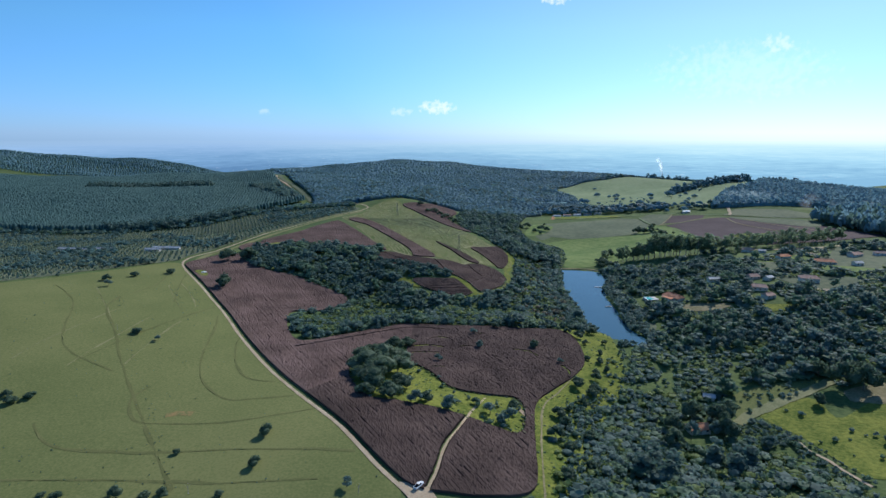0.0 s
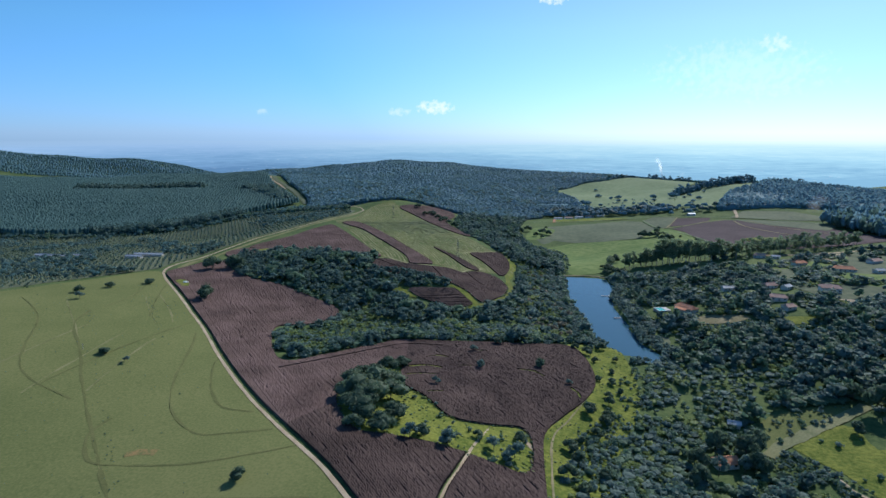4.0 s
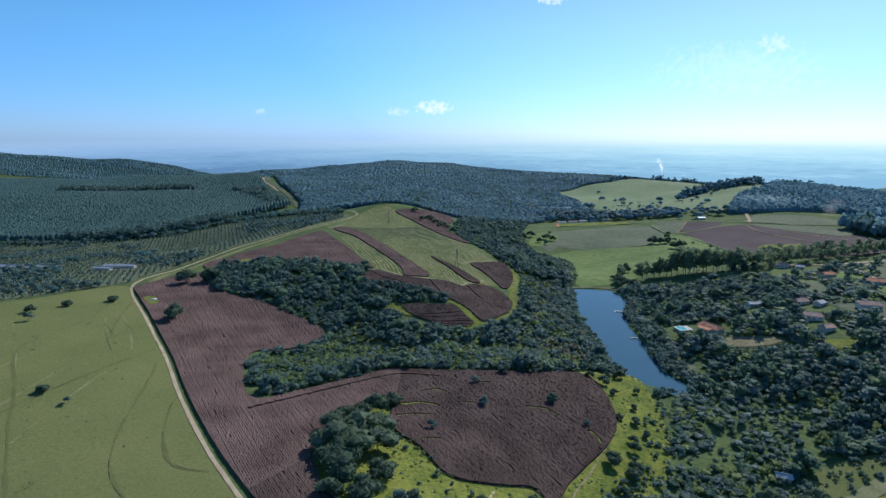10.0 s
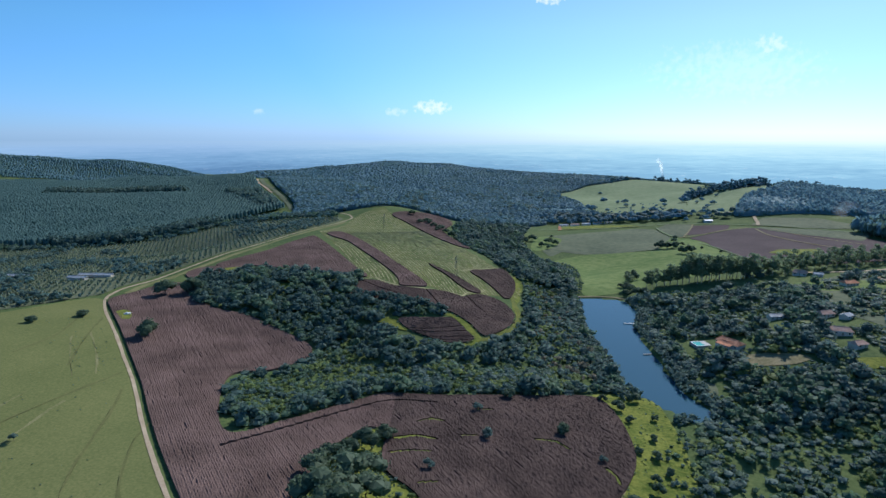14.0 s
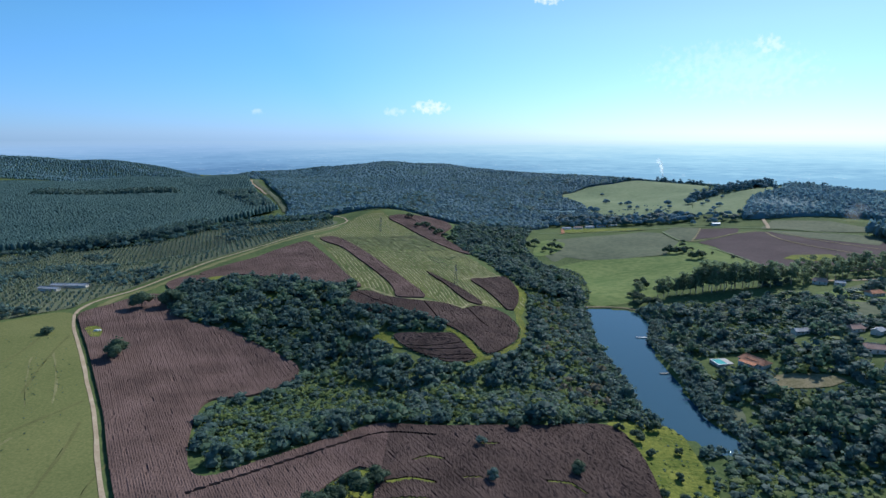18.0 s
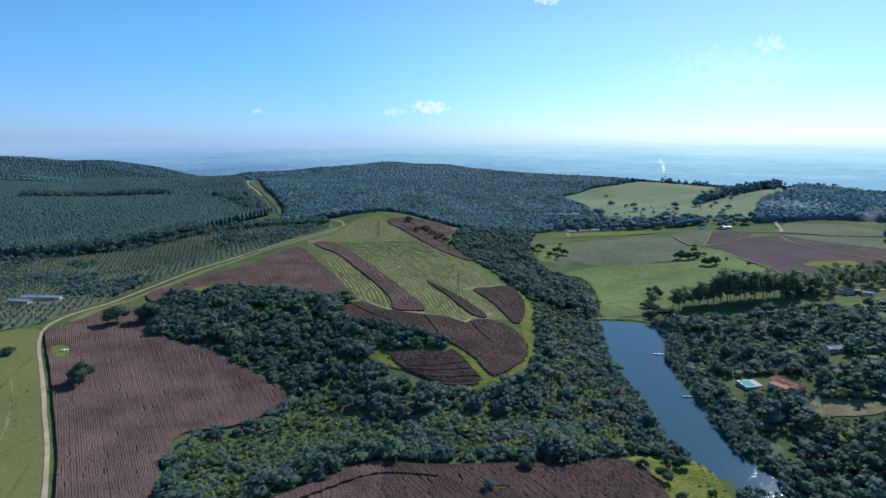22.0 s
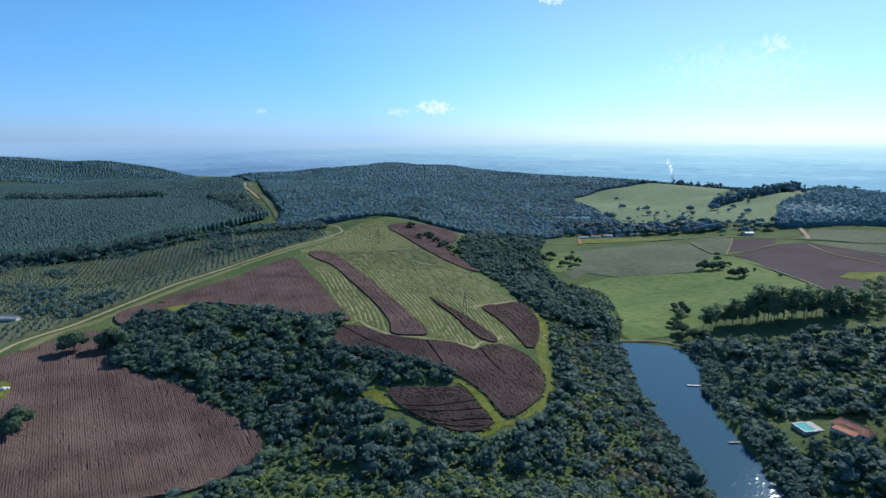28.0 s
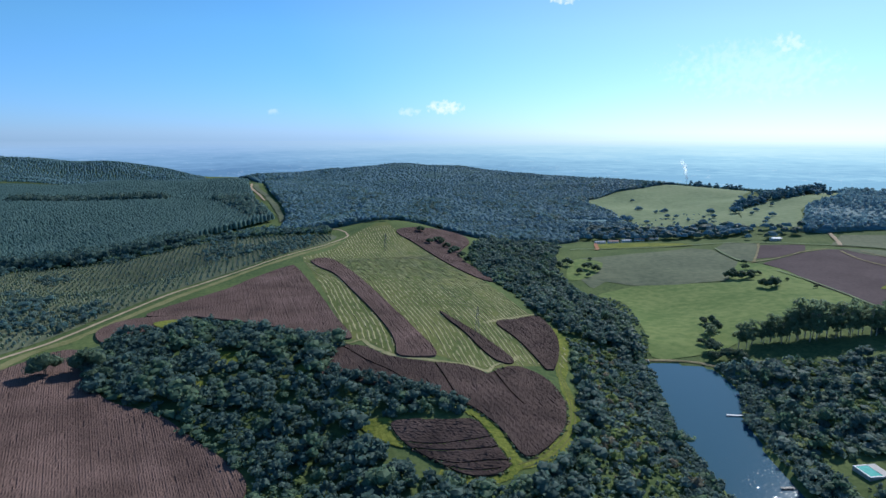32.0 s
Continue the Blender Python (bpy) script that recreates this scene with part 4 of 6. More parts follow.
VILLAGE = [(296, 545, 11, 7, 3, 1.8, 10, "old", "low house with weathered pale roof"), (282, 506, 12, 9, 3.2, 1.8, -20, "old", "house with grey-pink hipped roof among trees"),
           (277, 482, 9, 7, 2.8, 1.6, 15, "old", "small house with dull red roof"), (334, 520, 15, 10, 4.2, 2.0, -15, "old", "two-tone house with flat pinkish roof"),
           (396, 594, 19, 10, 3, 2.0, -20, "clay", "long house with orange tiled roof"), (376, 634, 13, 8, 3, 1.8, 8, "clay", "house with orange-brown tiled roof"),
           (364, 688, 12, 8, 3, 2.2, -35, "old", "farmhouse with pink gabled roof"), (376, 678, 8, 5, 2.8, 1.0, -20, "sheet", "small white outbuilding with sheet roof"),
           (420, 580, 9, 6, 2.8, 1.2, 10, "sheet", "pale sheet-roofed shed on the lawn"), (449, 626, 14, 8, 3, 1.8, 20, "old", "house with pale roof behind hedge"),
           (476, 625, 12, 7, 3, 1.6, -10, "old", "village house with pale tiled roof"), (306, 536, 8, 6, 2.8, 1.3, 30, "sheet", "small white-roofed house under trees"),
           (262, 552, 10, 6, 2.8, 1.2, 5, "sheet", "pale low building on the wooded slope")]
RBANK = curve_of([(166, 440), (165, 470), (165, 500), (168, 550), (170, 580), (182, 600), (188, 630), (182, 654), (205, 652), (330, 638), (420, 676), (520, 700), (560, 640), (500, 480), (380, 330), (270, 190), (190, 150), (60, 190), (62, 290), (100, 320), (130, 380), (140, 410), (155, 412)])
R_HOLES = [[(157, 467), (169, 468), (178, 461), (174, 440), (164, 431), (152, 440)], [(207, 493), (221, 492), (240, 484), (248, 472), (238, 452), (214, 454), (198, 470)], [(158, 288), (198, 312), (240, 328), (268, 331), (252, 298), (204, 226), (184, 228), (172, 262)], [(160, 290), (172, 334), (202, 344), (232, 343), (247, 341), (236, 322), (205, 312), (180, 300)],
           [(176, 502), (178, 532), (202, 532), (224, 526), (226, 496), (205, 492), (188, 497)], 
           [(380, 560), (380, 620), (500, 640), (500, 560)], [(310, 505), (310, 535), (360, 535), (360, 505)]]
R_HOLES += [[(126, 276), (146, 274), (150, 290), (148, 302), (130, 304), (127, 290)]]
R_HOLES += [[(x - 4 + 11 * math.cos(k * math.pi / 4), y - 11 + 20 * math.sin(k * math.pi / 4)) for k in range(8)] for x, y, *_ in VILLAGE]
xy = scatter(RBANK, 4.8, 15, R_HOLES, gap=0.02)
nz = np.array([noise.noise((x / 22, y / 22, 5.1)) for x, y in xy])
xy = xy[(~inside(xy[:, 0], xy[:, 1], np.array(GARDENS)) | (nz > 0.05)) & ((xy[:, 1] > 400) | (nz > -0.3))]
nz = np.array([noise.noise((x / 40, y / 40, 1.7)) for x, y in xy])
forest("understorey", xy, np.clip(4.6 + 3.5 * nz + rg.uniform(-1.2, 1.5, len(xy)), 2.2, np.where((xy[:, 0] < 168) & (xy[:, 1] < 430) & (xy[:, 1] > 250), 4.2, 8.5)), LOW, [M_LEAF3, M_LEAF, M_LEAF2, M_LEAF3, M_LEAF2, M_LIME], "dense low trees and scrub on the lake's bank", "woodland", 0.12, 1.25)
xy = scatter(RBANK, 10.5, 5, R_HOLES, gap=0.15)
nz = np.array([noise.noise((x / 40, y / 40, 1.7)) for x, y in xy])
xy = xy[(nz > -0.25) & ((xy[:, 0] > 165) | (xy[:, 1] > 430)) & ((xy[:, 1] > 260) | (xy[:, 0] > 250))]
xy = xy[~inside(xy[:, 0], xy[:, 1], np.array(GARDENS)) | (np.arange(len(xy)) % 3 == 0)]
forest("woodland", xy, rg.uniform(7, 13.5, len(xy)), BROAD, [M_LEAF3, M_LEAF2, M_LEAF], "dense mixed woodland on the lake's far bank", "woodland")

# mature and young plantations
def rows2(poly, across, along, turn, seed, holes, jit):
    rng = np.random.default_rng(seed)
    poly = np.asarray(poly, float)
    r = np.hypot(*(poly - poly.mean(0)).T).max()
    u, w = np.meshgrid(np.arange(-r, r, across), np.arange(-r, r, along))
    u, w = u + rng.normal(0, jit, u.shape) * across, w + rng.uniform(-.4, .4, u.shape) * along
    c, s = math.cos(turn), math.sin(turn)
    x, y = (u * c - w * s).ravel() + poly.mean(0)[0], (u * s + w * c).ravel() + poly.mean(0)[1]
    k = inside(x, y, poly)
    for h in holes:
        k &= ~inside(x, y, np.asarray(h, float))
    return np.stack([x[k], y[k]], 1)


PLANT_A = [(-290, 1225), (-345, 1065), (-395, 1005), (-500, 960), (-600, 905), (-673, 885), (-900, 830), (-1000, 950), (-1020, 1275), (-800, 1278), (-713, 1322), (-630, 1358), (-538, 1386), (-440, 1405), (-385, 1400), (-340, 1330)]
PLANT_B = [(-392, 1440), (-440, 1430), (-538, 1412), (-630, 1386), (-713, 1350), (-800, 1306), (-1060, 1302), (-1330, 1730), (-1130, 1745), (-789, 1700), (-531, 1690), (-478, 1660), (-450, 1580)]
xy = rows2(PLANT_A, 5.6, 4.2, radians(14), 4, (), 0.1)
forest("plantation", xy, rg.uniform(14.5, 16.5, len(xy)), CONES, [M_HAZYEUC], "mature blue-green eucalyptus plantation in rows, haze in its colour", "plantation", wide=1.15, smooth=True)
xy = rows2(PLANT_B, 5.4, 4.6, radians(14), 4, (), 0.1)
forest("plantation", xy, rg.uniform(11.5, 13, len(xy)), CONES, [M_HAZYEUC], "farther block of blue-green eucalyptus plantation, haze in its colour", "plantation", wide=1.35, smooth=True)
PLANT_C = [(-700, 2080), (-1100, 1960), (-1500, 1930), (-1950, 2150), (-1980, 2600), (-1200, 2600), (-960, 2560)]
xy = rows2(PLANT_C, 10.5, 9.0, radians(-20), 4, (), 0.15)
forest("plantation", xy, rg.uniform(7, 9, len(xy)) + 3.5 * (np.sin(xy[:, 1] / 52) > 0.75), CONES, [M_HAZYEUC, M_HAZYLEAF], "distant hillside of young blue-green plantation, haze in its colour", "plantation", wide=2.6, smooth=True)
# native trees in the gully between the plantation blocks
GULLY = [(-790, 1302), (-713, 1346), (-630, 1382), (-560, 1402), (-556, 1416), (-640, 1400), (-720, 1366), (-795, 1322)]
xy = np.concatenate([scatter(GULLY, 4.5, 61, gap=0.1), scatter([(-470, 1412), (-400, 1425), (-350, 1340), (-300, 1230), (-330, 1215), (-390, 1330)], 6.0, 62, gap=0.35)])
forest("gully_trees", xy, rg.uniform(19, 25, len(xy)), LOW, [M_LEAF], "dark native trees between plantation blocks", "woodland", wide=0.6)
xy = scatter([(-345, 1050), (-395, 990), (-470, 955), (-540, 930), (-560, 950), (-500, 985), (-430, 1030), (-370, 1085)], 5.0, 64, gap=0.1)
forest("gully_trees", xy, rg.uniform(13, 19, len(xy)), LOW, [M_LEAF], "tall dark native wood before the plantation", "woodland", wide=0.7)
YOUNG = [(-256, 556), (-256, 577), (-245, 606), (-236, 650), (-223, 707), (-210, 740), (-193, 788), (-173, 858), (-154, 912), (-141, 958), (-150, 1000), (-240, 1040), (-330, 1030), (-380, 975), (-490, 935), (-600, 885), (-720, 850), (-720, 600), (-480, 345), (-346, 449), (-310, 493), (-282, 525), (-262, 550)]
BARNS = [(-434, 632), (-434, 660), (-395, 660), (-395, 632)], [(-320, 600), (-320, 632), (-278, 632), (-278, 600)]
drape("young_plantation_ground", curve_of(YOUNG, step=8), 8.0, 0.3, M_STUBBLE, label="pale weedy ground under the young plantation", category="ground")
xy = rows2(YOUNG, 5.0, 3.8, radians(20), 6, BARNS, 0.1)
forest("young_plantation", xy, rg.uniform(2.0, 4.2, len(xy)), CONES, [M_YOUNG, M_YOUNG, M_LEAF3], "rows of young grey-green plantation trees", "plantation", wide=1.5)

FARWOOD = [(-262, 1200), (-240, 1080), (-150, 1060), (-90, 1085), (0, 1105), (60, 1120), (110, 1160), (160, 1140), (200, 1180), (200, 1280), (330, 1300), (322, 1380), (335, 1500), (317, 1590), (325, 1690), (427, 1805), (560, 1905), (630, 1945), (700, 2050), (300, 2450), (-500, 2520), (-750, 2350), (-600, 2100), (-470, 1760), (-412, 1590), (-368, 1495), (-322, 1390), (-285, 1290)]
def rough_top(u, w, rng):
    return rng.normal(0, 0.8, len(u)) + 1.5 * np.sin(u / 37) * np.sin(w / 53)


FAR_GAPS = [[(200, 1400), (305, 1370), (336, 1374), (330, 1402), (205, 1424)], [(140, 1560), (262, 1530), (264, 1546), (142, 1584)], [(296, 1600), (318, 1600), (340, 1690), (322, 1700)]]
SMOOTH = curve_of([(-330, 2010), (-112, 1540), (39, 1770), (130, 1800), (214, 1900), (330, 1940), (370, 2300), (170, 2345), (-180, 2360), (-409, 2330)], step=12)
drape("forest_canopy", FARWOOD, 8.0, 5.2, M_HAZYLEAF, relief=rough_top, skirt=1, label="closed dark canopy of the distant forest", category="woodland", holes=FAR_GAPS + [SMOOTH])
drape("hill_plantation", SMOOTH, 6.0, 4.6, M_HAZYEUC, relief=lambda u, w, rng: rng.normal(0, 0.28, len(u)) + 0.4 * np.sin(u / 31) * np.sin(w / 44), skirt=1, label="smooth blue-green young plantation on the distant hill, haze in its colour", category="plantation")
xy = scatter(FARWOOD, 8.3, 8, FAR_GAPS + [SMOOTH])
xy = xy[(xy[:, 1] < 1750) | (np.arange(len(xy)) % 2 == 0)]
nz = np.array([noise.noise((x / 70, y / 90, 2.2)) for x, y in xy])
forest("far_woodland", xy, np.clip(rg.uniform(6, 9.5, len(xy)) * (1 + 0.75 * nz), 4.5, 14), FAR_LEAFY, [M_HAZYLEAF, M_HAZYLEAF, M_LEAF, M_HAZYEUC], "dark forest on the distant hill", "woodland", wide=1.1)
RWOOD = [(588, 1252), (532, 1160), (523, 1136), (547, 1128), (658, 1136), (900, 1100), (1160, 1180), (1200, 1600), (1043, 1600), (870, 1560), (815, 1515), (740, 1405), (640, 1340)]
def rough_top(u, w, rng):
    return rng.normal(0, 0.8, len(u)) + 1.5 * np.sin(u / 37) * np.sin(w / 53)


FAR_GAPS = [[(195, 1368), (300, 1352), (336, 1356), (336, 1384), (195, 1398)], [(120, 1500), (260, 1480), (262, 1500), (122, 1524)], [(300, 1560), (322, 1566), (350, 1690), (330, 1700)]]
drape("forest_canopy", FARWOOD, 8.0, 5.2, M_HAZYLEAF, relief=rough_top, skirt=1, label="closed dark canopy of the distant forest", category="woodland", holes=FAR_GAPS)
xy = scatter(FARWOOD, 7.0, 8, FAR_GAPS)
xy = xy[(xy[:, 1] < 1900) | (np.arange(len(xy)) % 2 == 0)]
forest("far_woodland", xy, rg.uniform(6, 9.5, len(xy)) * (1 + 0.2 * np.sin(xy[:, 0] / 37) * np.sin(xy[:, 1] / 53)), FAR, [M_HAZYLEAF, M_HAZYLEAF, M_HAZYEUC], "dark forest on the distant hill", "woodland", wide=0.95, smooth=True)
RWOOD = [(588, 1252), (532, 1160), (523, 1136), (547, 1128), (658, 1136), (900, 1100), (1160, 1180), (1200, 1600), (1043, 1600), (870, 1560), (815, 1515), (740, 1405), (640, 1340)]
drape("forest_canopy", RWOOD, 9.0, 6.0, M_HAZYLEAF, relief=rough_top, skirt=1, label="closed dark canopy of the wooded ridge", category="woodland")
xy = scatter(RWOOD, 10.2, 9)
forest("far_woodland", xy, rg.uniform(9.5, 13, len(xy)) + 2 * np.sin(xy[:, 0] / 61) * np.sin(xy[:, 1] / 47), FAR_LEAFY, [M_HAZYLEAF], "dark wooded ridge beyond the fields", "woodland", wide=0.8)
BEHIND = [(560, 1915), (628, 1942), (705, 1890), (752, 1745), (700, 1650), (720, 1560), (800, 1545), (900, 1590), (1050, 1640), (1050, 1760), (820, 1880), (720, 1990), (600, 2000)]
xy = scatter(BEHIND, 10.5, 19)
forest("far_woodland", xy, rg.uniform(5, 9, len(xy)), FAR_LEAFY, [M_HAZYLEAF, M_HAZYEUC], "dark woods along the far ridge", "woodland", wide=0.75)
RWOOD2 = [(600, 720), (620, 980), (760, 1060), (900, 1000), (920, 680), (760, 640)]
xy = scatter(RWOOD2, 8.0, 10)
forest("far_woodland", xy, rg.uniform(17, 27, len(xy)), FAR_LEAFY, [M_LEAF, M_HAZYLEAF], "tall dark trees beside the village", "woodland", wide=0.45)

# riparian trees before the plantation, and shrub clumps in the young rows
BAND = [(-150, 1010), (-240, 1040), (-330, 1030), (-380, 975), (-490, 935), (-600, 880), (-760, 830), (-760, 875), (-600, 915), (-500, 965), (-395, 1012), (-345, 1075), (-270, 1130), (-170, 1075)]
xy = scatter(BAND, 7.5, 21)
forest("riverside_trees", xy, rg.uniform(5, 11, len(xy)), SHRUB, [M_LEAF, M_HAZYEUC, M_LEAF2], "dark native trees along the plantation's foot", "woodland")
xy = scatter(YOUNG, 7.6, 22)
nz = np.array([noise.noise((x / 55, y / 75, 3.3)) for x, y in xy])
xy = xy[nz > 0.13]
forest("shrub_clumps", xy, rg.uniform(3, 7, len(xy)), SHRUB, [M_LEAF, M_LEAF3, M_HAZYEUC], "dark shrub clumps in the young plantation", "shrubs")
xy = np.concatenate([scatter([(200, 1190), (240, 1178), (320, 1150), (400, 1130), (430, 1150), (470, 1180), (440, 1225), (334, 1250), (270, 1310), (200, 1290)], 8.5, 23, gap=0.2), scatter([(420, 1100), (560, 1122), (530, 1190), (470, 1185), (430, 1150)], 16, 27, gap=0.4)])
forest("far_trees", xy, rg.uniform(7, 13, len(xy)), FAR, [M_HAZYLEAF, M_LEAF], "dark trees along the field edge", "woodland")
xy = scatter(SCRUB2, 3.1, 25, gap=0.06)
xy = xy[inside(xy[:, 0], xy[:, 1], WOOD)]
nz = np.array([noise.noise((x / 24, y / 20, 7.3)) for x, y in xy])
xy, nz = xy[nz > -0.6], nz[nz > -0.6]
forest("shrubs", xy, np.clip(3.2 + 4.0 * nz + rg.uniform(-1, 1.2, len(xy)), 1.6, 7), SHRUB, [M_LEAF2, M_LIME, M_LEAF2, M_LEAF3, M_LEAF2, M_LIME, M_LEAF], "tangled green scrub below the woodland", "shrubs", 0.1, 1.2)
xy = scatter([(126, 668), (143, 672), (155, 724), (170, 800), (168, 845), (150, 858), (138, 800), (134, 720)], 4.0, 26, gap=0.3)
forest("shrubs", xy, rg.uniform(1.5, 4, len(xy)), SHRUB, [M_LEAF3, M_LEAF2], "grey-green scrub beside the meadow", "shrubs")
xy = scatter(SCRUB, 3.7, 24, gap=0.12)
forest("shrubs", xy, np.where(rg.uniform(0, 1, len(xy)) < 0.12, rg.uniform(5, 7.5, len(xy)), rg.uniform(2, 4.6, len(xy))), SHRUB, [M_LEAF3, M_LEAF2, M_LEAF3, M_LEAF, M_LEAF3, M_LIME, M_DRYLEAF], "grey-green and dry shrubs on the slope above the water", "shrubs")
for k, (poly, gap) in enumerate(((curve_of(HOLE_A, step=5), 0.86), ([(55, 215), (62, 300), (100, 345), (120, 400), (150, 405), (140, 330), (110, 220)], 0.62), ([(192, 312), (236, 306), (239, 290), (194, 235), (190, 270)], 0.94), ([(58, 205), (62, 290), (85, 320), (100, 330), (104, 262), (82, 212)], 0.4), ([(166, 306), (176, 332), (202, 342), (230, 340), (210, 326), (184, 316)], 0.5))):
    xy = scatter(poly, 3.6, 30 + k, gap=gap)
    forest("shrubs", xy, rg.uniform(1.2, 3.6, len(xy)), SHRUB, [M_LEAF3, M_LEAF2], "low grey-green shrubs in rough grass", "shrubs")

fringe = np.concatenate([curve_of(HOLE_A, step=1.1), curve_of(MAIZE_G, step=1.3), curve_of(MAIZE_F, step=1.3), EDGE_WEEDS[len(EDGE_WEEDS) // 2:]])
fringe = fringe + rg.normal(0, 0.7, fringe.shape)
forest("weed_fringe", fringe, rg.uniform(0.7, 1.7, len(fringe)), SHRUB, [M_LIME, M_LEAF2, M_DRYLEAF], "ragged weeds along the edge of the maize", "weeds", 0.1, 1.4)
xy = curve_of([(181, 285), (183, 276), (183, 268), (186, 259), (187, 249), (189, 238), (190, 234)], False, 1.5)
xy = np.concatenate([xy + rg.uniform((-5, -4), (-1.6, 0), xy.shape), xy + rg.uniform((-10, -8), (-2, -1), xy.shape), xy[::2] + rg.uniform((1.5, 1), (4, 4), xy[::2].shape)])
xy = np.concatenate([xy, scatter([(163, 297), (174, 302), (182, 292), (184, 277), (167, 272), (158, 279)], 2.6, 65)])
forest("shrubs", xy, rg.uniform(1.2, 3.4, len(xy)), SHRUB, [M_LEAF3, M_LEAF2], "grey-green shrubs beside the slope path", "shrubs")
xy = np.concatenate([scatter(curve_of(HOLE_A, step=5), 2.0, 51, gap=0.76), scatter(EDGE_WEEDS, 2.2, 52, gap=0.76)])
forest("weed_tufts", xy, rg.uniform(0.35, 1.1, len(xy)), LOW, [M_LIME, M_LEAF2, M_LIME], "knee-high yellow-green weeds and tall grass", "weeds", 0.1, 1.3)
xy = scatter([(108, 490), (112, 500), (118, 510), (123, 508), (121, 486), (120, 474), (112, 476)], 2.2, 53)
forest("bank_reeds", xy, rg.uniform(0.8, 1.8, len(xy)), LOW, [M_LIME], "yellow-green reeds on the lake bank", "reeds", 0.1, 1.3)
xy = np.array([(-66 + 72 * t, 571 - 21 * t + 4 * (k % 2)) for k, t in enumerate(np.linspace(0, 1, 34))]) + rg.uniform(-1, 1, (34, 2))
forest("hedge_trees", xy, rg.uniform(6, 9, len(xy)), BROAD, [M_LEAF], "dense dark hedge of trees below the maize", "hedge")
xy = scatter([(176, 494), (180, 511), (198, 509), (206, 500), (219, 500), (224, 492), (200, 490)], 3.2, 41)
forest("shrubs", xy, rg.uniform(1.5, 3.2, len(xy)), SHRUB, [M_LEAF, M_LEAF3], "low green garden shrubs below the pool", "shrubs")
xy = np.concatenate([scatter([(238, 452), (214, 454), (198, 468), (204, 474), (214, 471), (231, 467), (244, 470)], 3.0, 43, gap=0.15), scatter([(157, 440), (174, 440), (164, 431), (152, 440)], 2.6, 44)])
forest("shrubs", xy, rg.uniform(1.5, 3.4, len(xy)), SHRUB, [M_LEAF, M_LEAF3], "low dark shrubs before the dry clearing", "shrubs")

shore = []
for k in range(len(LAKE)):
    p, q = LAKE[k], LAKE[(k + 1) % len(LAKE)]
    out = np.array([(q - p)[1], -(q - p)[0]]) / (np.linalg.norm(q - p) + 1e-6)
    out = -out if inside(*(p + out * 2), LAKE) else out
    if p[1] > 652 or (p[1] < 445 and p[0] < 142):
        continue
    for d in np.arange(1.2, 15, 2.6):
        for t in (0.0, 0.5):
            shore.append(p + (q - p) * t + out * d + rg.uniform(-1.1, 1.1, 2))
xy = np.array(shore)
xy = xy[~inside(xy[:, 0], xy[:, 1], LAKE)]
forest("shore_shrubs", xy, rg.uniform(2, 5.5, len(xy)), SHRUB, [M_LEAF, M_LEAF3, M_LEAF], "dense green shrubs along the lake shore", "shrubs")

# ---------------------------------------------------------------- single trees
GROWN = {}
KINDS = {"round": (13, 520, 0.042, 0.40, 0.14, 0.26, M_TREE, M_BARK, 0.28), "airy": (8, 320, 0.045, 0.34, 0.22, 0.2, M_LEAF3, M_BARK, 0.4),
         "bushy": (12, 520, 0.045, 0.36, 0.0, 0.27, M_TREE, M_BARK, 0.22), "bush": (5, 200, 0.08, 0.42, 0.0, 0.36, M_LEAF2, M_BARK, 0.15), "tall": (20, 640, 0.025, 0.15, 0.2, 0.08, M_ROWLEAF, M_PALEBARK, 0.7),
         "cypress": (9, 200, 0.045, 0.09, 0.02, 0.13, M_LEAF, M_BARK, 0.3), "far": (4, 40, 0.1, 0.38, 0.1, 0.33, M_HAZYLEAF, M_BARK, 0.25)}


def grow(kind, x, y, h, wide=1.0, turn=0.0, variant=0, label="", group="", name="tree"):
    """A tree with its trunk and crown; later ones of a kind share its meshes."""
    m = Matrix.Translation((x, y, float(land(x, y)) - 0.1)) @ pose(0, 0, 0, 0, 0, turn) @ Matrix.Diagonal((h * wide, h * wide, h, 1))
    key = (kind, variant)
    if key in GROWN:
        ob = copy_thing(GROWN[key], Matrix())
    else:
        lobes, cards, size, spread, low, lobe, leaf, bark, stem = KINDS[kind]
        ob = new(name)
        v, q = trunk_arrays(max(stem, 0.2), 0.022 if kind != "tall" else 0.011, 6, 4, variant, spread * 0.55)
        part("trunk", np_mesh("trunk", v, [q], [bark], smooth=True), None, ob)
        v, t, q = crown_arrays(50 + variant * 7 + len(kind), lobes, cards, size, spread, low, 1.0, lobe, 0.5 if kind == "tall" else 0.9, 0.02 if kind in ("tall", "cypress") else 0.55)
        part("crown", np_mesh("crown", v, [t, q], [leaf]), None, ob)
        GROWN[key] = ob
    ob.matrix_basis = m
    ob["label"], ob["category"] = label, "tree"
    if group:
        ob["group"] = group
    return ob


tr = random.Random(5)
for x, y, h in ((-78, 239, 8), (-76, 216, 6.5), (-112, 225, 4.5), (-193, 353, 7.5), (-273, 463, 9), (-261, 482, 8.5), (-239, 501, 9), (-208, 262, 7), (-214, 268, 6), (-202, 268, 6.5),
                (-144, 196, 5.5), (-150, 197, 4), (-123, 198, 7), (-112, 197, 5), (-105, 198, 6), (-84, 198, 4.5), (-318, 470, 4)):
    grow("bushy", x, y, h * 0.68, tr.uniform(1.0, 1.3), tr.uniform(0, 360), tr.randrange(3), "dark rounded tree standing alone in the pasture", "pasture trees")
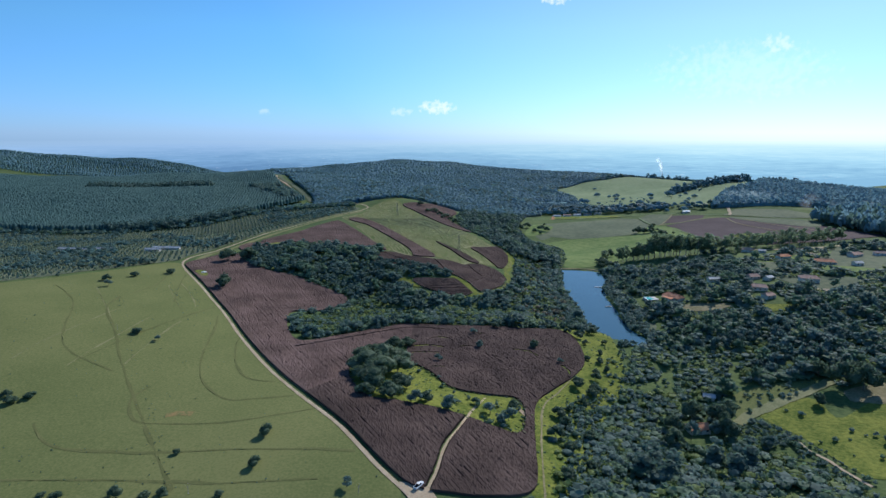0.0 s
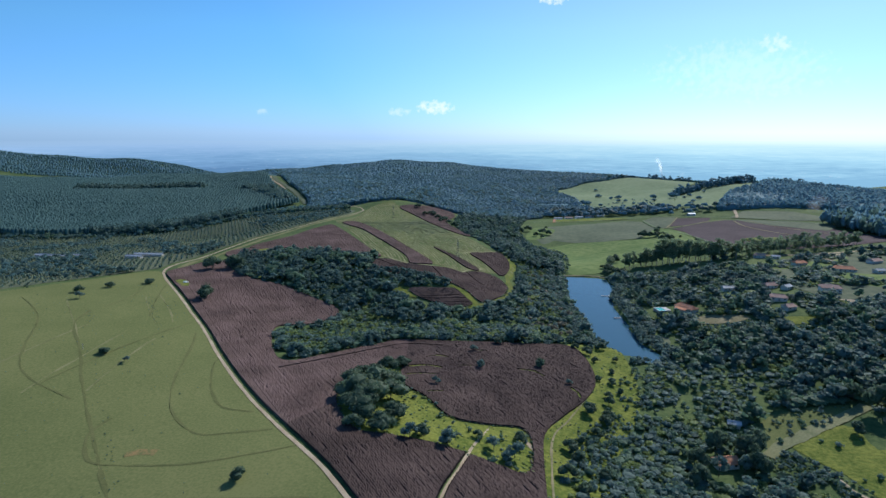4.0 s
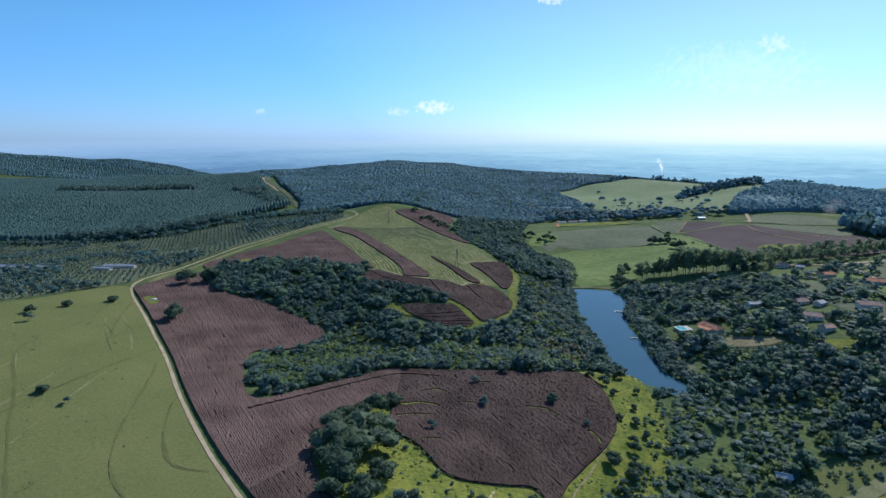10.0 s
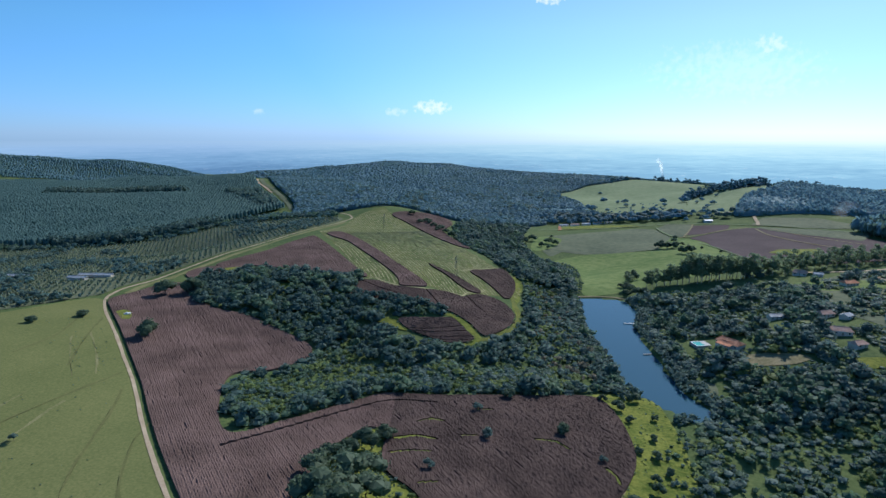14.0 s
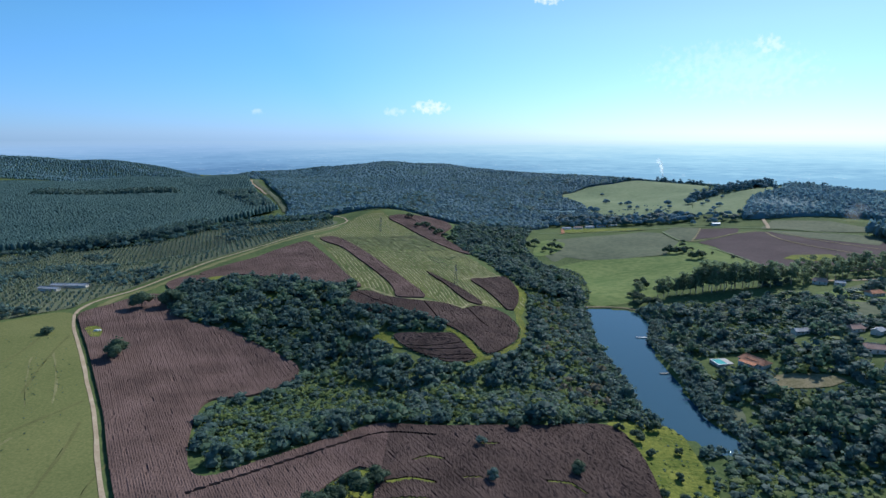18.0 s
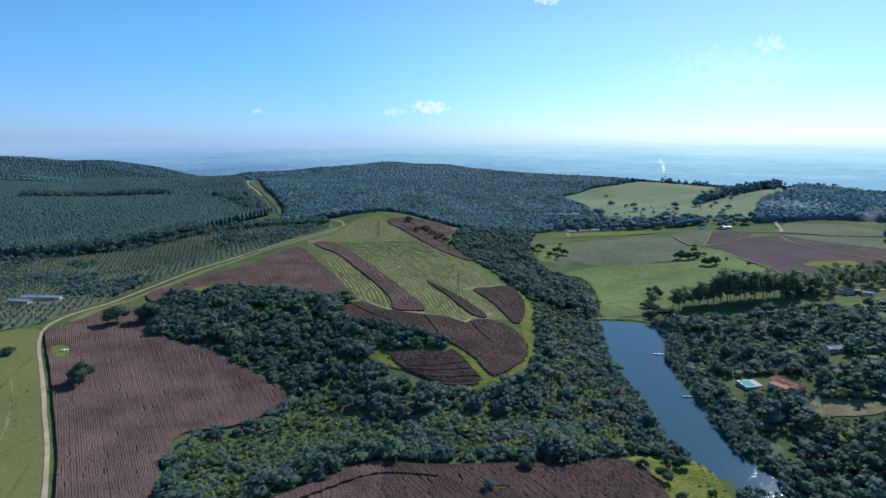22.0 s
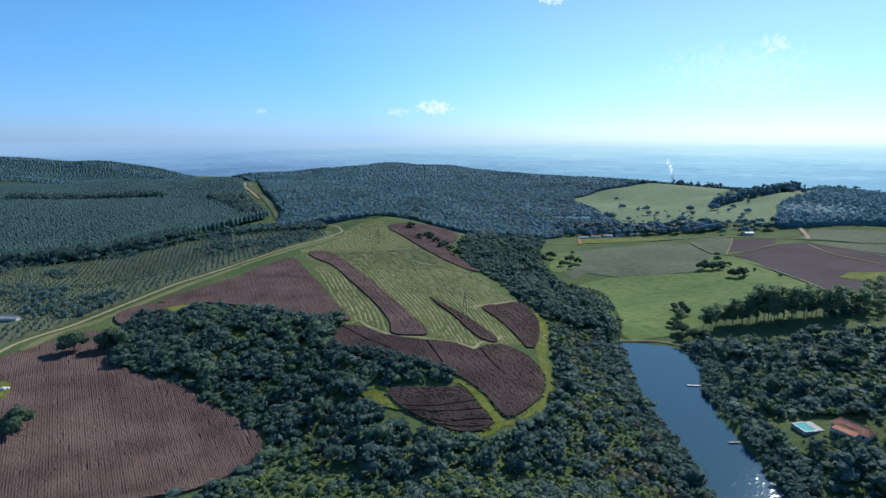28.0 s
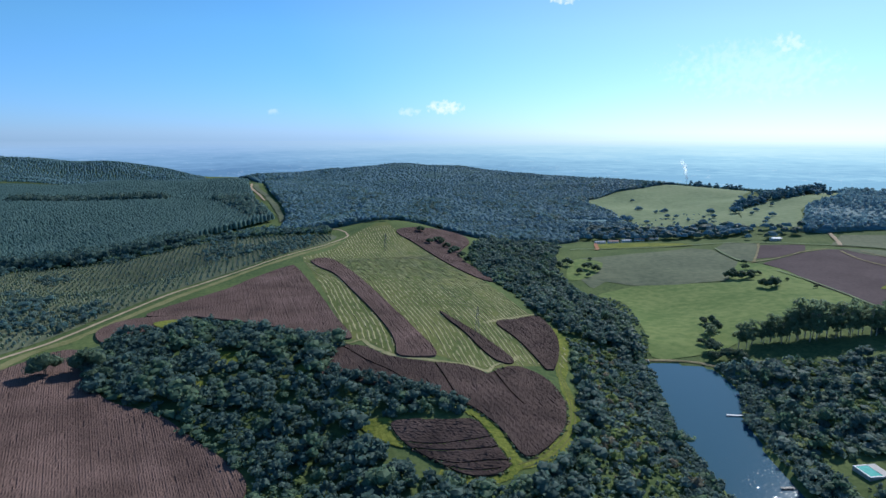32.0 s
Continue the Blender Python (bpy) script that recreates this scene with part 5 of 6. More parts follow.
for x, y, h in ((-262, 445, 6.5), (-176, 345, 4.5), (-37, 203, 5)):
    grow("airy", x, y, h, 1.0, tr.uniform(0, 360), 0, "sparse half-bare tree in the pasture", "pasture trees")
tuft = []
for p, q, n_ in (((-240, 420), (-103, 201), 70), ((-225, 470), (-186, 404), 40), ((-200, 452), (-180, 415), 22), ((-190, 226), (-40, 227), 24), ((-190, 206), (-60, 206), 24)):
    f = np.array([tr.random() for _ in range(n_)])
    tuft += [(p[0] + (q[0] - p[0]) * a + tr.gauss(0, 1.5), p[1] + (q[1] - p[1]) * a + tr.gauss(0, 1.5)) for a in f]
tuft += [(tr.uniform(-300, -20), tr.uniform(200, 500)) for _ in range(420)]
tuft = np.array(tuft)
tuft = tuft[(nearest(tuft[:, 0], tuft[:, 1], np.array(ROAD_A, float), False)[0] > 4) & (tuft[:, 0] < -20 - (tuft[:, 1] - 205) * 0.68)]
forest("grass_tufts", tuft, rg.uniform(0.25, 0.75, len(tuft)), SHRUB, [M_LEAF, M_LEAF2], "scattered dark weed tufts in the pasture", "grass tufts")
for x, y, h in ((-182, 474, 13), (-210, 560, 14), (-192, 566, 15), (-178, 556, 11)):
    grow("round", x, y, h, 1.05, tr.uniform(0, 360), tr.randrange(3), "large dark tree in the dry maize", "crop trees")
for x, y, h in ((-36, 292, 11), (-27, 282, 9), (-43, 316, 13), (-35, 327, 14), (-31, 361, 9), (-23, 370, 7), (-49, 333, 10), (-40, 281, 7), (-44, 345, 9), (-26, 318, 11), (-22, 296, 9), (-33, 306, 13), (-40, 304, 12), (-28, 335, 10), (-38, 355, 7)):
    grow("round", x, y, h * 1.05, tr.uniform(1.15, 1.4), tr.uniform(0, 360), tr.randrange(3), "dense dark tree in the grove amid maize", "grove trees")
for x, y, h in ((-14, 276, 8), (-8, 279, 7), (3, 273, 9), (17, 286, 4.5), (24, 277, 8), (33, 273, 9), (38, 290, 6), (-3, 344, 6), (25, 375, 6.5), (63, 387, 7), (77, 363, 5), (22, 404, 6), (36, 281, 5), (29, 268, 6), (8, 283, 3)):
    grow("round" if tr.random() < 0.5 else "airy", x, y, h, tr.uniform(0.9, 1.1), tr.uniform(0, 360), tr.randrange(2), "grey-green tree among yellow weeds and maize", "weed patch trees")
for x, y in ((52, 430), (64, 436), (81, 444), (41, 423), (97, 437), (105, 412), (99, 376), (106, 372), (96, 344), (90, 328), (81, 331), (79, 309), (62, 290), (63, 280), (55, 265), (61, 254), (52, 227), (103, 428), (120, 415), (106, 360), (88, 322), (117, 440), (70, 300), (72, 270), (66, 240), (98, 352), (110, 390)):
    grow("round", x + tr.uniform(-1, 1), y + tr.uniform(-1, 1), tr.uniform(4, 7.5), tr.uniform(0.9, 1.2), tr.uniform(0, 360), tr.randrange(3), "dark bushy tree on the crop edge", "edge trees")
for k in range(34):
    x = 209 + k % 18 * 6.2 + 3 * (k // 18) + tr.uniform(-1.5, 1.5) + (18 if k >= 18 else 0)
    tall = 22 if x < 243 else 31 if x < 285 else 27
    grow("tall", x, 685 + k // 18 * 8 + tr.uniform(-2.5, 2.5), tall * tr.uniform(0.9, 1.1), tr.uniform(1.05, 1.3), tr.uniform(0, 360), tr.randrange(4), "tall slender eucalyptus with pale trunk in a row", "eucalyptus row")
for x, y, h in ((197, 703, 17), (201, 712, 13), (332, 700, 25), (338, 690, 27), (345, 702, 24), (327, 704, 26), (382, 744, 20), (394, 750, 22), (409, 748, 19), (425, 755, 20), (441, 757, 22), (372, 722, 18), (455, 764, 18), (470, 770, 20)):
    grow("tall", x, y, h, 1.5, tr.uniform(0, 360), tr.randrange(3), "broad dark tree at the meadow's end", "meadow edge trees")
for k in range(36):
    x = 350 + k % 18 * 9.5 + tr.uniform(-3, 3)
    grow("tall", x, 693 + (x - 350) * 0.27 + k // 18 * 16 + tr.uniform(-4, 4), tr.uniform(18, 27), tr.uniform(0.9, 1.3), tr.uniform(0, 360), tr.randrange(3), "tall eucalyptus behind the village houses", "village eucalyptus")
for x, y, h in ((190, 682, 11), (195, 668, 9), (187, 696, 6), (204, 722, 10), (212, 727, 9), (128, 952, 9), (140, 968, 11), (296, 888, 11), (302, 892, 12), (308, 885, 10), (316, 884, 9), (322, 893, 9), (335, 932, 8), (350, 966, 6), (310, 845, 10), (317, 842, 12), (325, 848, 9), (345, 866, 4), (353, 831, 4), (333, 900, 6), (211, 750, 7), (217, 747, 8), (162, 955, 11), (170, 948, 9), (148, 935, 8), (156, 925, 6), (175, 1000, 5), (200, 664, 9), (184, 668, 8)):
    grow("round", x, y, h, tr.uniform(0.9, 1.2), tr.uniform(0, 360), tr.randrange(3), "dark tree in the green meadow", "meadow trees")
for x, y in ((93, 246), (100, 252), (97, 238), (104, 243), (108, 250), (139, 252), (133, 262), (150, 262), (250, 604), (263, 606), (266, 602), (273, 599), (256, 610), (311, 688), (323, 688), (337, 696)):
    grow("cypress", x, y, tr.uniform(11, 17), 1.5, tr.uniform(0, 360), 0, "dark narrow conifer among the trees", "conifers")
for x, y, h in ((240, 330, 17), (247, 322, 18), (252, 334, 16), (235, 345, 12), (215, 312, 8), (222, 268, 5), (160, 306, 13), (152, 300, 15), (140, 306, 13), (150, 286, 12), (124, 290, 12), (118, 276, 11)):
    grow("round", x, y, h, tr.uniform(0.8, 1.0), tr.uniform(0, 360), tr.randrange(3), "tall dark broad tree by the slope lane", "slope trees")
for x, y, h in ((131, 284, 12), (145, 287, 10)):
    grow("airy", x, y, h, 0.7, tr.uniform(0, 360), tr.randrange(2), "slender half-bare tree before the red-roofed house", "slope trees")
for x, y, h in ((440, 1700, 8), (403, 1536, 12), (416, 1464, 9), (438, 1476, 11), (413, 1392, 9), (425, 1380, 8), (488, 1376, 14), (471, 1324, 9), (425, 1324, 7), (423, 1256, 15), (387, 1276, 8), (332, 1396, 14), (328, 1308, 8), (359, 1344, 9), (338, 1388, 12), (344, 1400, 11), (349, 1304, 7),
                (400, 1532, 9), (410, 1544, 9), (432, 1472, 9), (492, 1380, 10), (304, 1356, 14), (295, 1364, 12), (312, 1364, 11), (548, 1276, 10), (532, 1312, 8), (507, 1220, 8), (520, 1240, 9), (563, 1360, 9), (613, 1400, 8), (524, 1356, 17), (528, 1360, 15), (520, 1356, 15)):
    grow("far", x, y, h, 1.1, tr.uniform(0, 360), tr.randrange(2), "small scattered tree on the hill pasture", "hill pasture trees")
xy = np.array([(tr.uniform(285, 480), tr.uniform(1255, 1420)) for k in range(60)])
forest("hill_bushes", xy[inside(xy[:, 0], xy[:, 1], np.array(HILL_PASTURE))], rg.uniform(2.5, 6, 60), SHRUB, [M_HAZYLEAF], "small dark bushes dotted on the hill pasture", "bushes")
f = rg.uniform(0, 1, 120)
xy = np.stack([548 + 262 * f, 1396 + 150 * f + 10 * np.sin(f * 9)], 1) + rg.uniform((-8, 2), (8, 36), (120, 2))
forest("shelter_belt", xy, rg.uniform(16, 30, 120), TALL, [M_HAZYLEAF], "belt of tall dark trees beside the hill pasture", "trees", wide=1.4)
f = rg.uniform(0, 1, 90)
xy = np.concatenate([np.stack([660 + 90 * f[:26], 1925 - 130 * f[:26]], 1), np.stack([760 + 300 * f[26:60], 1500 + 30 * f[26:60]], 1), np.stack([-230 + 560 * f[60:], 2345 - 30 * f[60:]], 1)]) + rg.uniform((-9, -8), (9, 12), (90, 2))
forest("ridge_trees", xy, np.where(np.arange(90) < 60, rg.uniform(13, 24, 90), rg.uniform(8, 16, 90)), TALL, [M_HAZYLEAF], "tall trees standing out on the far ridge", "trees", wide=1.5)
for k in range(28):
    grow("far", tr.uniform(-190, -30), 1085 + tr.uniform(-15, 30), tr.uniform(6, 10), 1.0, tr.uniform(0, 360), tr.randrange(2), "dark tree on the hill crest", "crest trees")
for x, y in ((-26, 976), (-16, 993), (-5, 966), (5, 950), (12, 925), (-40, 1028), (20, 900), (-12, 985), (0, 935)):
    grow("round", x, y, tr.uniform(7, 10), 1.1, tr.uniform(0, 360), tr.randrange(3), "dark tree in the hilltop maize", "crop trees")

# ---------------------------------------------------------------- buildings and made things
M_WHITE = surface("white_paint", (0.7, 0.69, 0.66), (0.82, 0.81, 0.78), 0.5, 4.0, 0.6, 0.1)
M_RENDER = surface("pale_render", (0.5, 0.46, 0.4), (0.64, 0.6, 0.53), 0.4, 3.0, 0.85, 0.2)
M_TILE = surface("clay_roof_tile", (0.46, 0.18, 0.10), (0.68, 0.34, 0.2), 0.4, 2.5, 0.8, 0.4)
M_OLDTILE = surface("weathered_roof", (0.40, 0.24, 0.18), (0.54, 0.36, 0.28), 0.4, 2.5, 0.8, 0.4)
M_SHEET = surface("white_sheet_roof", (0.55, 0.57, 0.58), (0.78, 0.79, 0.79), 0.2, 2.0, 0.45, 0.15)
M_GREYSHEET = surface("old_grey_sheet_roof", (0.3, 0.31, 0.31), (0.5, 0.51, 0.51), 0.2, 2.0, 0.6, 0.2)
M_GLASS = surface("dark_glass", (0.02, 0.025, 0.03), (0.04, 0.05, 0.06), 0.5, 2.0, 0.08, 0, spec=0.6)
M_WOOD = surface("grey_timber", (0.2, 0.16, 0.12), (0.33, 0.28, 0.22), 0.8, 6.0, 0.85, 0.3)
M_STEEL = surface("galvanised_steel", (0.14, 0.15, 0.15), (0.22, 0.23, 0.23), 1.0, 6.0, 0.6, 0.1, metal=0.3)
M_TYRE = surface("tyre_rubber", (0.015, 0.015, 0.015), (0.03, 0.03, 0.03), 2.0, 10.0, 0.9, 0.2)
M_CARWHITE = surface("white_car_paint", (0.76, 0.76, 0.75), (0.82, 0.82, 0.81), 0.5, 3.0, 0.3, 0, spec=0.5)
M_STONE = surface("pool_stone", (0.46, 0.44, 0.41), (0.6, 0.58, 0.54), 0.5, 4.0, 0.7, 0.2)
M_POOL = surface("pool_water", (0.05, 0.38, 0.30), (0.09, 0.47, 0.37), 0.3, 2.0, 0.08, 0.05, spec=0.5)
M_CONCRETE = surface("old_concrete", (0.3, 0.29, 0.26), (0.44, 0.42, 0.38), 0.3, 3.0, 0.9, 0.3)


def box(bm, x0, x1, y0, y1, z0, z1, bevel=0.0):
    v = [bm.verts.new(p) for p in ((x0, y0, z0), (x1, y0, z0), (x1, y1, z0), (x0, y1, z0), (x0, y0, z1), (x1, y0, z1), (x1, y1, z1), (x0, y1, z1))]
    fs = [bm.faces.new([v[i] for i in q]) for q in ((3, 2, 1, 0), (4, 5, 6, 7), (0, 1, 5, 4), (1, 2, 6, 5), (2, 3, 7, 6), (3, 0, 4, 7))]
    if bevel:
        bmesh.ops.bevel(bm, geom=list({e for f in fs for e in f.edges}), offset=bevel, segments=1, affect="EDGES")
    return bm


def boxed(*a, bevel=0.0):
    return box(bmesh.new(), *a, bevel=bevel)


def bar(bm, p, q, r, sides=5):
    p, q = Vector(p), Vector(q)
    m = (q - p).to_track_quat("Z", "Y").to_matrix()
    ring = [[bm.verts.new(c + m @ Vector((r * math.cos(a), r * math.sin(a), 0))) for a in [2 * math.pi * k / sides for k in range(sides)]] for c in (p, q)]
    for k in range(sides):
        bm.faces.new((ring[0][k], ring[0][(k + 1) % sides], ring[1][(k + 1) % sides], ring[1][k]))
    bm.faces.new(ring[0][::-1]), bm.faces.new(ring[1])
    return bm


def slab(points, thick):
    """A flat plate of some thickness through four corners."""
    bm = bmesh.new()
    top = [bm.verts.new(p) for p in points]
    low = [bm.verts.new((p[0], p[1], p[2] - thick)) for p in points]
    bm.faces.new(top), bm.faces.new(low[::-1])
    n = len(points)
    for k in range(n):
        bm.faces.new((top[k], low[k], low[(k + 1) % n], top[(k + 1) % n]))
    bmesh.ops.recalc_face_normals(bm, faces=bm.faces)
    return bm


def house(name, x, y, w, d, h, rise, turn, roof, wall, label, hip=0.0, base=0.0, group="", category="house", openings=True):
    """A house with plinth walls, roof planes with overhang, ridge, door and windows; hip is the share by which the ridge is shortened."""
    z = float(land(x, y)) + base
    ob = empty_at(name, x, y, z, turn, label, category, group)
    bm = boxed(-w / 2, w / 2, -d / 2, d / 2, -1.5 - base, h)
    if not hip:
        for sx in (-w / 2 + 0.02, w / 2 - 0.02):
            a, b, c = bm.verts.new((sx, -d / 2, h)), bm.verts.new((sx, d / 2, h)), bm.verts.new((sx, 0, h + rise))
            bm.faces.new((a, b, c))
    part("wall", bm, wall, ob)
    o, r = 0.6, w / 2 + 0.6
    rx = r * (1 - hip) if hip else r
    e = h - rise * o / (d / 2)
    for s in (-1, 1):
        part("roof_slope", slab([(-r, s * (d / 2 + o), e), (r, s * (d / 2 + o), e), (rx, 0, h + rise), (-rx, 0, h + rise)], 0.18), roof, ob)
        if hip:
            part("roof_hip", slab([(s * r, -(d / 2 + o), e), (s * r, d / 2 + o, e), (s * rx, 0, h + rise)], 0.18), roof, ob)
    part("ridge_cap", bar(bmesh.new(), (-rx, 0, h + rise + 0.03), (rx, 0, h + rise + 0.03), 0.16, 6), roof, ob)
    if openings:
        n = max(2, int(w / 3.2))
        for k in range(n):
            cx = -w / 2 + w * (k + 0.5) / n
            if k == n // 2:
                part("door", boxed(cx - 0.5, cx + 0.5, -d / 2 - 0.06, -d / 2 + 0.02, 0, 2.1), M_WOOD, ob)
                continue
            f = part("window", boxed(cx - 0.75, cx + 0.75, -d / 2 - 0.05, -d / 2 + 0.02, 0.95, 2.15), M_WHITE, ob)
            part("pane", boxed(cx - 0.65, cx + 0.65, -d / 2 - 0.07, -d / 2 - 0.04, 1.03, 2.07), M_GLASS, f)
    return ob


villa = house("house", 208, 511, 17, 9, 3.2, 2.2, -62, M_TILE, M_RENDER, "large villa with red clay tile roof", 0.25, 0.5)
part("veranda_roof", slab([(-6, -4.4, 3.0), (5, -4.4, 3.0), (5, -8.6, 2.3), (-6, -8.6, 2.3)], 0.16), M_TILE, villa)
for k in range(4):
    part("veranda_post", boxed(-5.6 + k * 3.4, -5.4 + k * 3.4, -8.3, -8.1, -2, 2.4), M_WHITE, villa)
part("roof_wing", slab([(-4.5, 0.6, 4.6), (3.2, 0.6, 4.6), (3.2, -3.4, 3.9), (-4.5, -3.4, 3.9)], 0.5), M_TILE, villa)
for x, y, w, d, h, rise, turn, roof, lab in VILLAGE:
    house("house", x, y, w, d, h, rise, turn, {"old": M_OLDTILE, "clay": M_TILE, "sheet": M_GREYSHEET}[roof], M_RENDER, lab, 0.3 if roof != "sheet" else 0.0, 0.4, "village houses")
house("house", 138, 293, 11, 7, 2.8, 1.8, 8, M_TILE, M_RENDER, "small house with red roof under tall trees", 0, 0.3)
house("shed", 160, 329, 6, 4, 2.4, 1.0, -20, M_GREYSHEET, M_RENDER, "small pale sheet-roofed shed", 0, 0.2, category="shed", openings=False)
house("barn", 457, 1096, 13, 7, 3.2, 1.2, 5, M_SHEET, M_RENDER, "white-roofed barn beside the far fields", 0, 0.3, category="barn")
for k in range(5):
    house("shed", 225 + k * 21, 1150 + k * 4, 15, 6, 2.6, 1.2, 8, M_OLDTILE if k % 2 else M_GREYSHEET, M_WHITE, "low white shed with tiled roof in a row", 0, 0.3, "farm sheds", "shed")
for x, y, w, turn in ((-416, 648, 42, -8), (-408, 640, 34, -8), (-372, 628, 26, -6), (-296, 617, 34, -3), (-306, 607, 20, -12)):
    b = house("poultry_shed", x, y, w * 0.85, 4.6, 2.4, 0.9, turn, M_GREYSHEET, M_RENDER, "long low shed with pale grey sheet roof", 0, 0.4, "long sheds", "shed", False)
    for k in range(int(w / 6)):
        part("post", boxed((-w / 2 + 3 + k * 6) * 0.85, (-w / 2 + 3.2 + k * 6) * 0.85, -3.3, -3.15, -1.2, 2.5), M_WOOD, b)

# pool terrace by the villa
pool = empty_at("swimming_pool", 191.5, 521, float(land(191.5, 521)) + 1.2, 8, "raised turquoise swimming pool with white stone rim", "pool")
pool.matrix_basis = pool.matrix_basis @ Matrix.Diagonal((0.8, 0.8, 1, 1))
part("retaining_wall", boxed(-7, 7, -6.4, 6, -4.5, -0.1), M_CONCRETE, pool)
part("deck", boxed(1.6, 7, -6, 6, -0.1, 0.12), M_STONE, pool, "pale stone deck")
for a in ((-7, 1.6, -6.4, -5.5), (-7, 1.6, 5.2, 6), (-7, -6.2, -5.5, 5.2)):
    part("rim", boxed(*a, -0.1, 0.16), M_WHITE, pool)
part("pool_water", boxed(-6.2, 1.6, -5.5, 5.2, -0.1, 0.02), M_POOL, pool, "clear turquoise water")
path = empty_at("terrace_path", 201, 515, float(land(201, 515)) + 0.9, -52, "narrow pale stone path to the villa", "path")
part("paving", boxed(-1, 10, -0.7, 0.7, -1.5, 0.1), M_STONE, path)

# jetties and dam
def jetty(x, y, length, turn, label, top=None):
    j = empty_at("jetty", x, y, 0.0, turn, label, "jetty", "jetties")
    n = int(length / 0.5)
    for k in range(n):
        part("plank", boxed(k * 0.5, k * 0.5 + 0.46, -0.7, 0.7, 0.55, 0.61), top or M_WHITE, j)
    for k in range(int(length / 2.5) + 1):
        for s in (-0.6, 0.6):
            part("post", bar(bmesh.new(), (0.2 + k * 2.4, s, -2.2), (0.2 + k * 2.4, s, 0.9), 0.08), M_WOOD, j)
    for s in (-0.55, 0.55):
        part("beam", boxed(0, length, s - 0.06, s + 0.06, 0.42, 0.55), M_WOOD, j)


jetty(156.5, 587, 11, -5, "narrow white wooden jetty on posts in the lake")
jetty(149, 517, 6, 3, "low weathered grey jetty in the lake", M_CONCRETE)
ribbon("dam", [(128, 667), (140, 667.5), (155, 667), (170, 664), (182, 656)], 3.6, 0.4, M_DRY, "low grassy earth dam with pale crest", "dam", 0.05, crown=1.2)
spill = empty_at("spillway", 134, 665.5, 0.4, 0, "small pale concrete spillway at the dam's end", "spillway")
part("sill", boxed(-4, 4, -1, 1, -1.2, 0.5, bevel=0.08), M_CONCRETE, spill)
for s in (-4, 4):
    part("wing_wall", boxed(s - 0.25, s + 0.25, -2.6, 2.2, -1.2, 1.2), M_CONCRETE, spill)

# pylons with their wires
def pylon(x, y, h, turn):
    p = empty_at("pylon", x, y, None, turn, "slim grey steel lattice pylon on the hill", "pylon", "pylons")
    lv = [(0, 1.5), (h * 0.35, 1.05), (h * 0.65, 0.7), (h * 0.86, 0.5), (h, 0.12)]
    cs = ((-1, -1), (1, -1), (1, 1), (-1, 1))
    for sx, sy in cs:
        bm = bmesh.new()
        for (z0, r0), (z1, r1) in zip(lv[:-1], lv[1:]):
            bar(bm, (sx * r0, sy * r0, z0 - 0.2), (sx * r1, sy * r1, z1), 0.055, 4)
        part("leg", bm, M_STEEL, p)
    for (z0, r0), (z1, r1) in zip(lv[:-1], lv[1:]):
        bm = bmesh.new()
        for k in range(4):
            a, b = cs[k], cs[(k + 1) % 4]
            bar(bm, (a[0] * r0, a[1] * r0, z0), (b[0] * r1, b[1] * r1, z1), 0.03, 4)
            bar(bm, (b[0] * r0, b[1] * r0, z0), (a[0] * r1, a[1] * r1, z1), 0.03, 4)
        part("bracing", bm, M_STEEL, p)
    for z, w in ((h * 0.72, 3.2), (h * 0.84, 2.6), (h * 0.95, 2.0)):
        c = part("cross_arm", bar(bar(bmesh.new(), (-w, 0, z), (w, 0, z), 0.09, 4), (-w, 0, z), (0, 0, z + 0.7), 0.05, 4), M_STEEL, p)
        for s in (-w, w):
            part("insulator", bar(bmesh.new(), (s, 0, z - 0.9), (s, 0, z), 0.08, 6), M_GLASS, c)


for x, y in ((18, 652), (-71, 903)):
    pylon(x, y, 20, 70)
bm = bmesh.new()
for off, z in ((-3.2, 13.5), (3.2, 13.5), (-2.6, 15.9), (2.6, 15.9)):
    a, b = Vector((18 + off * 0.34, 652 + off * 0.94, float(land(18, 652)) + z)), Vector((-71 + off * 0.34, 903 + off * 0.94, float(land(-71, 903)) + z))
    last = a
    for k in range(1, 13):
        t = k / 12
        q = a.lerp(b, t) - Vector((0, 0, 6 * 4 * t * (1 - t) / 2))
        bar(bm, last, q, 0.025, 3)
        last = q
me = bpy.data.meshes.new("power_line")
bm.to_mesh(me), bm.free()
me.materials.append(M_STEEL)
tagged(new("power_line", me), "thin grey wires sagging between two pylons", "wires")


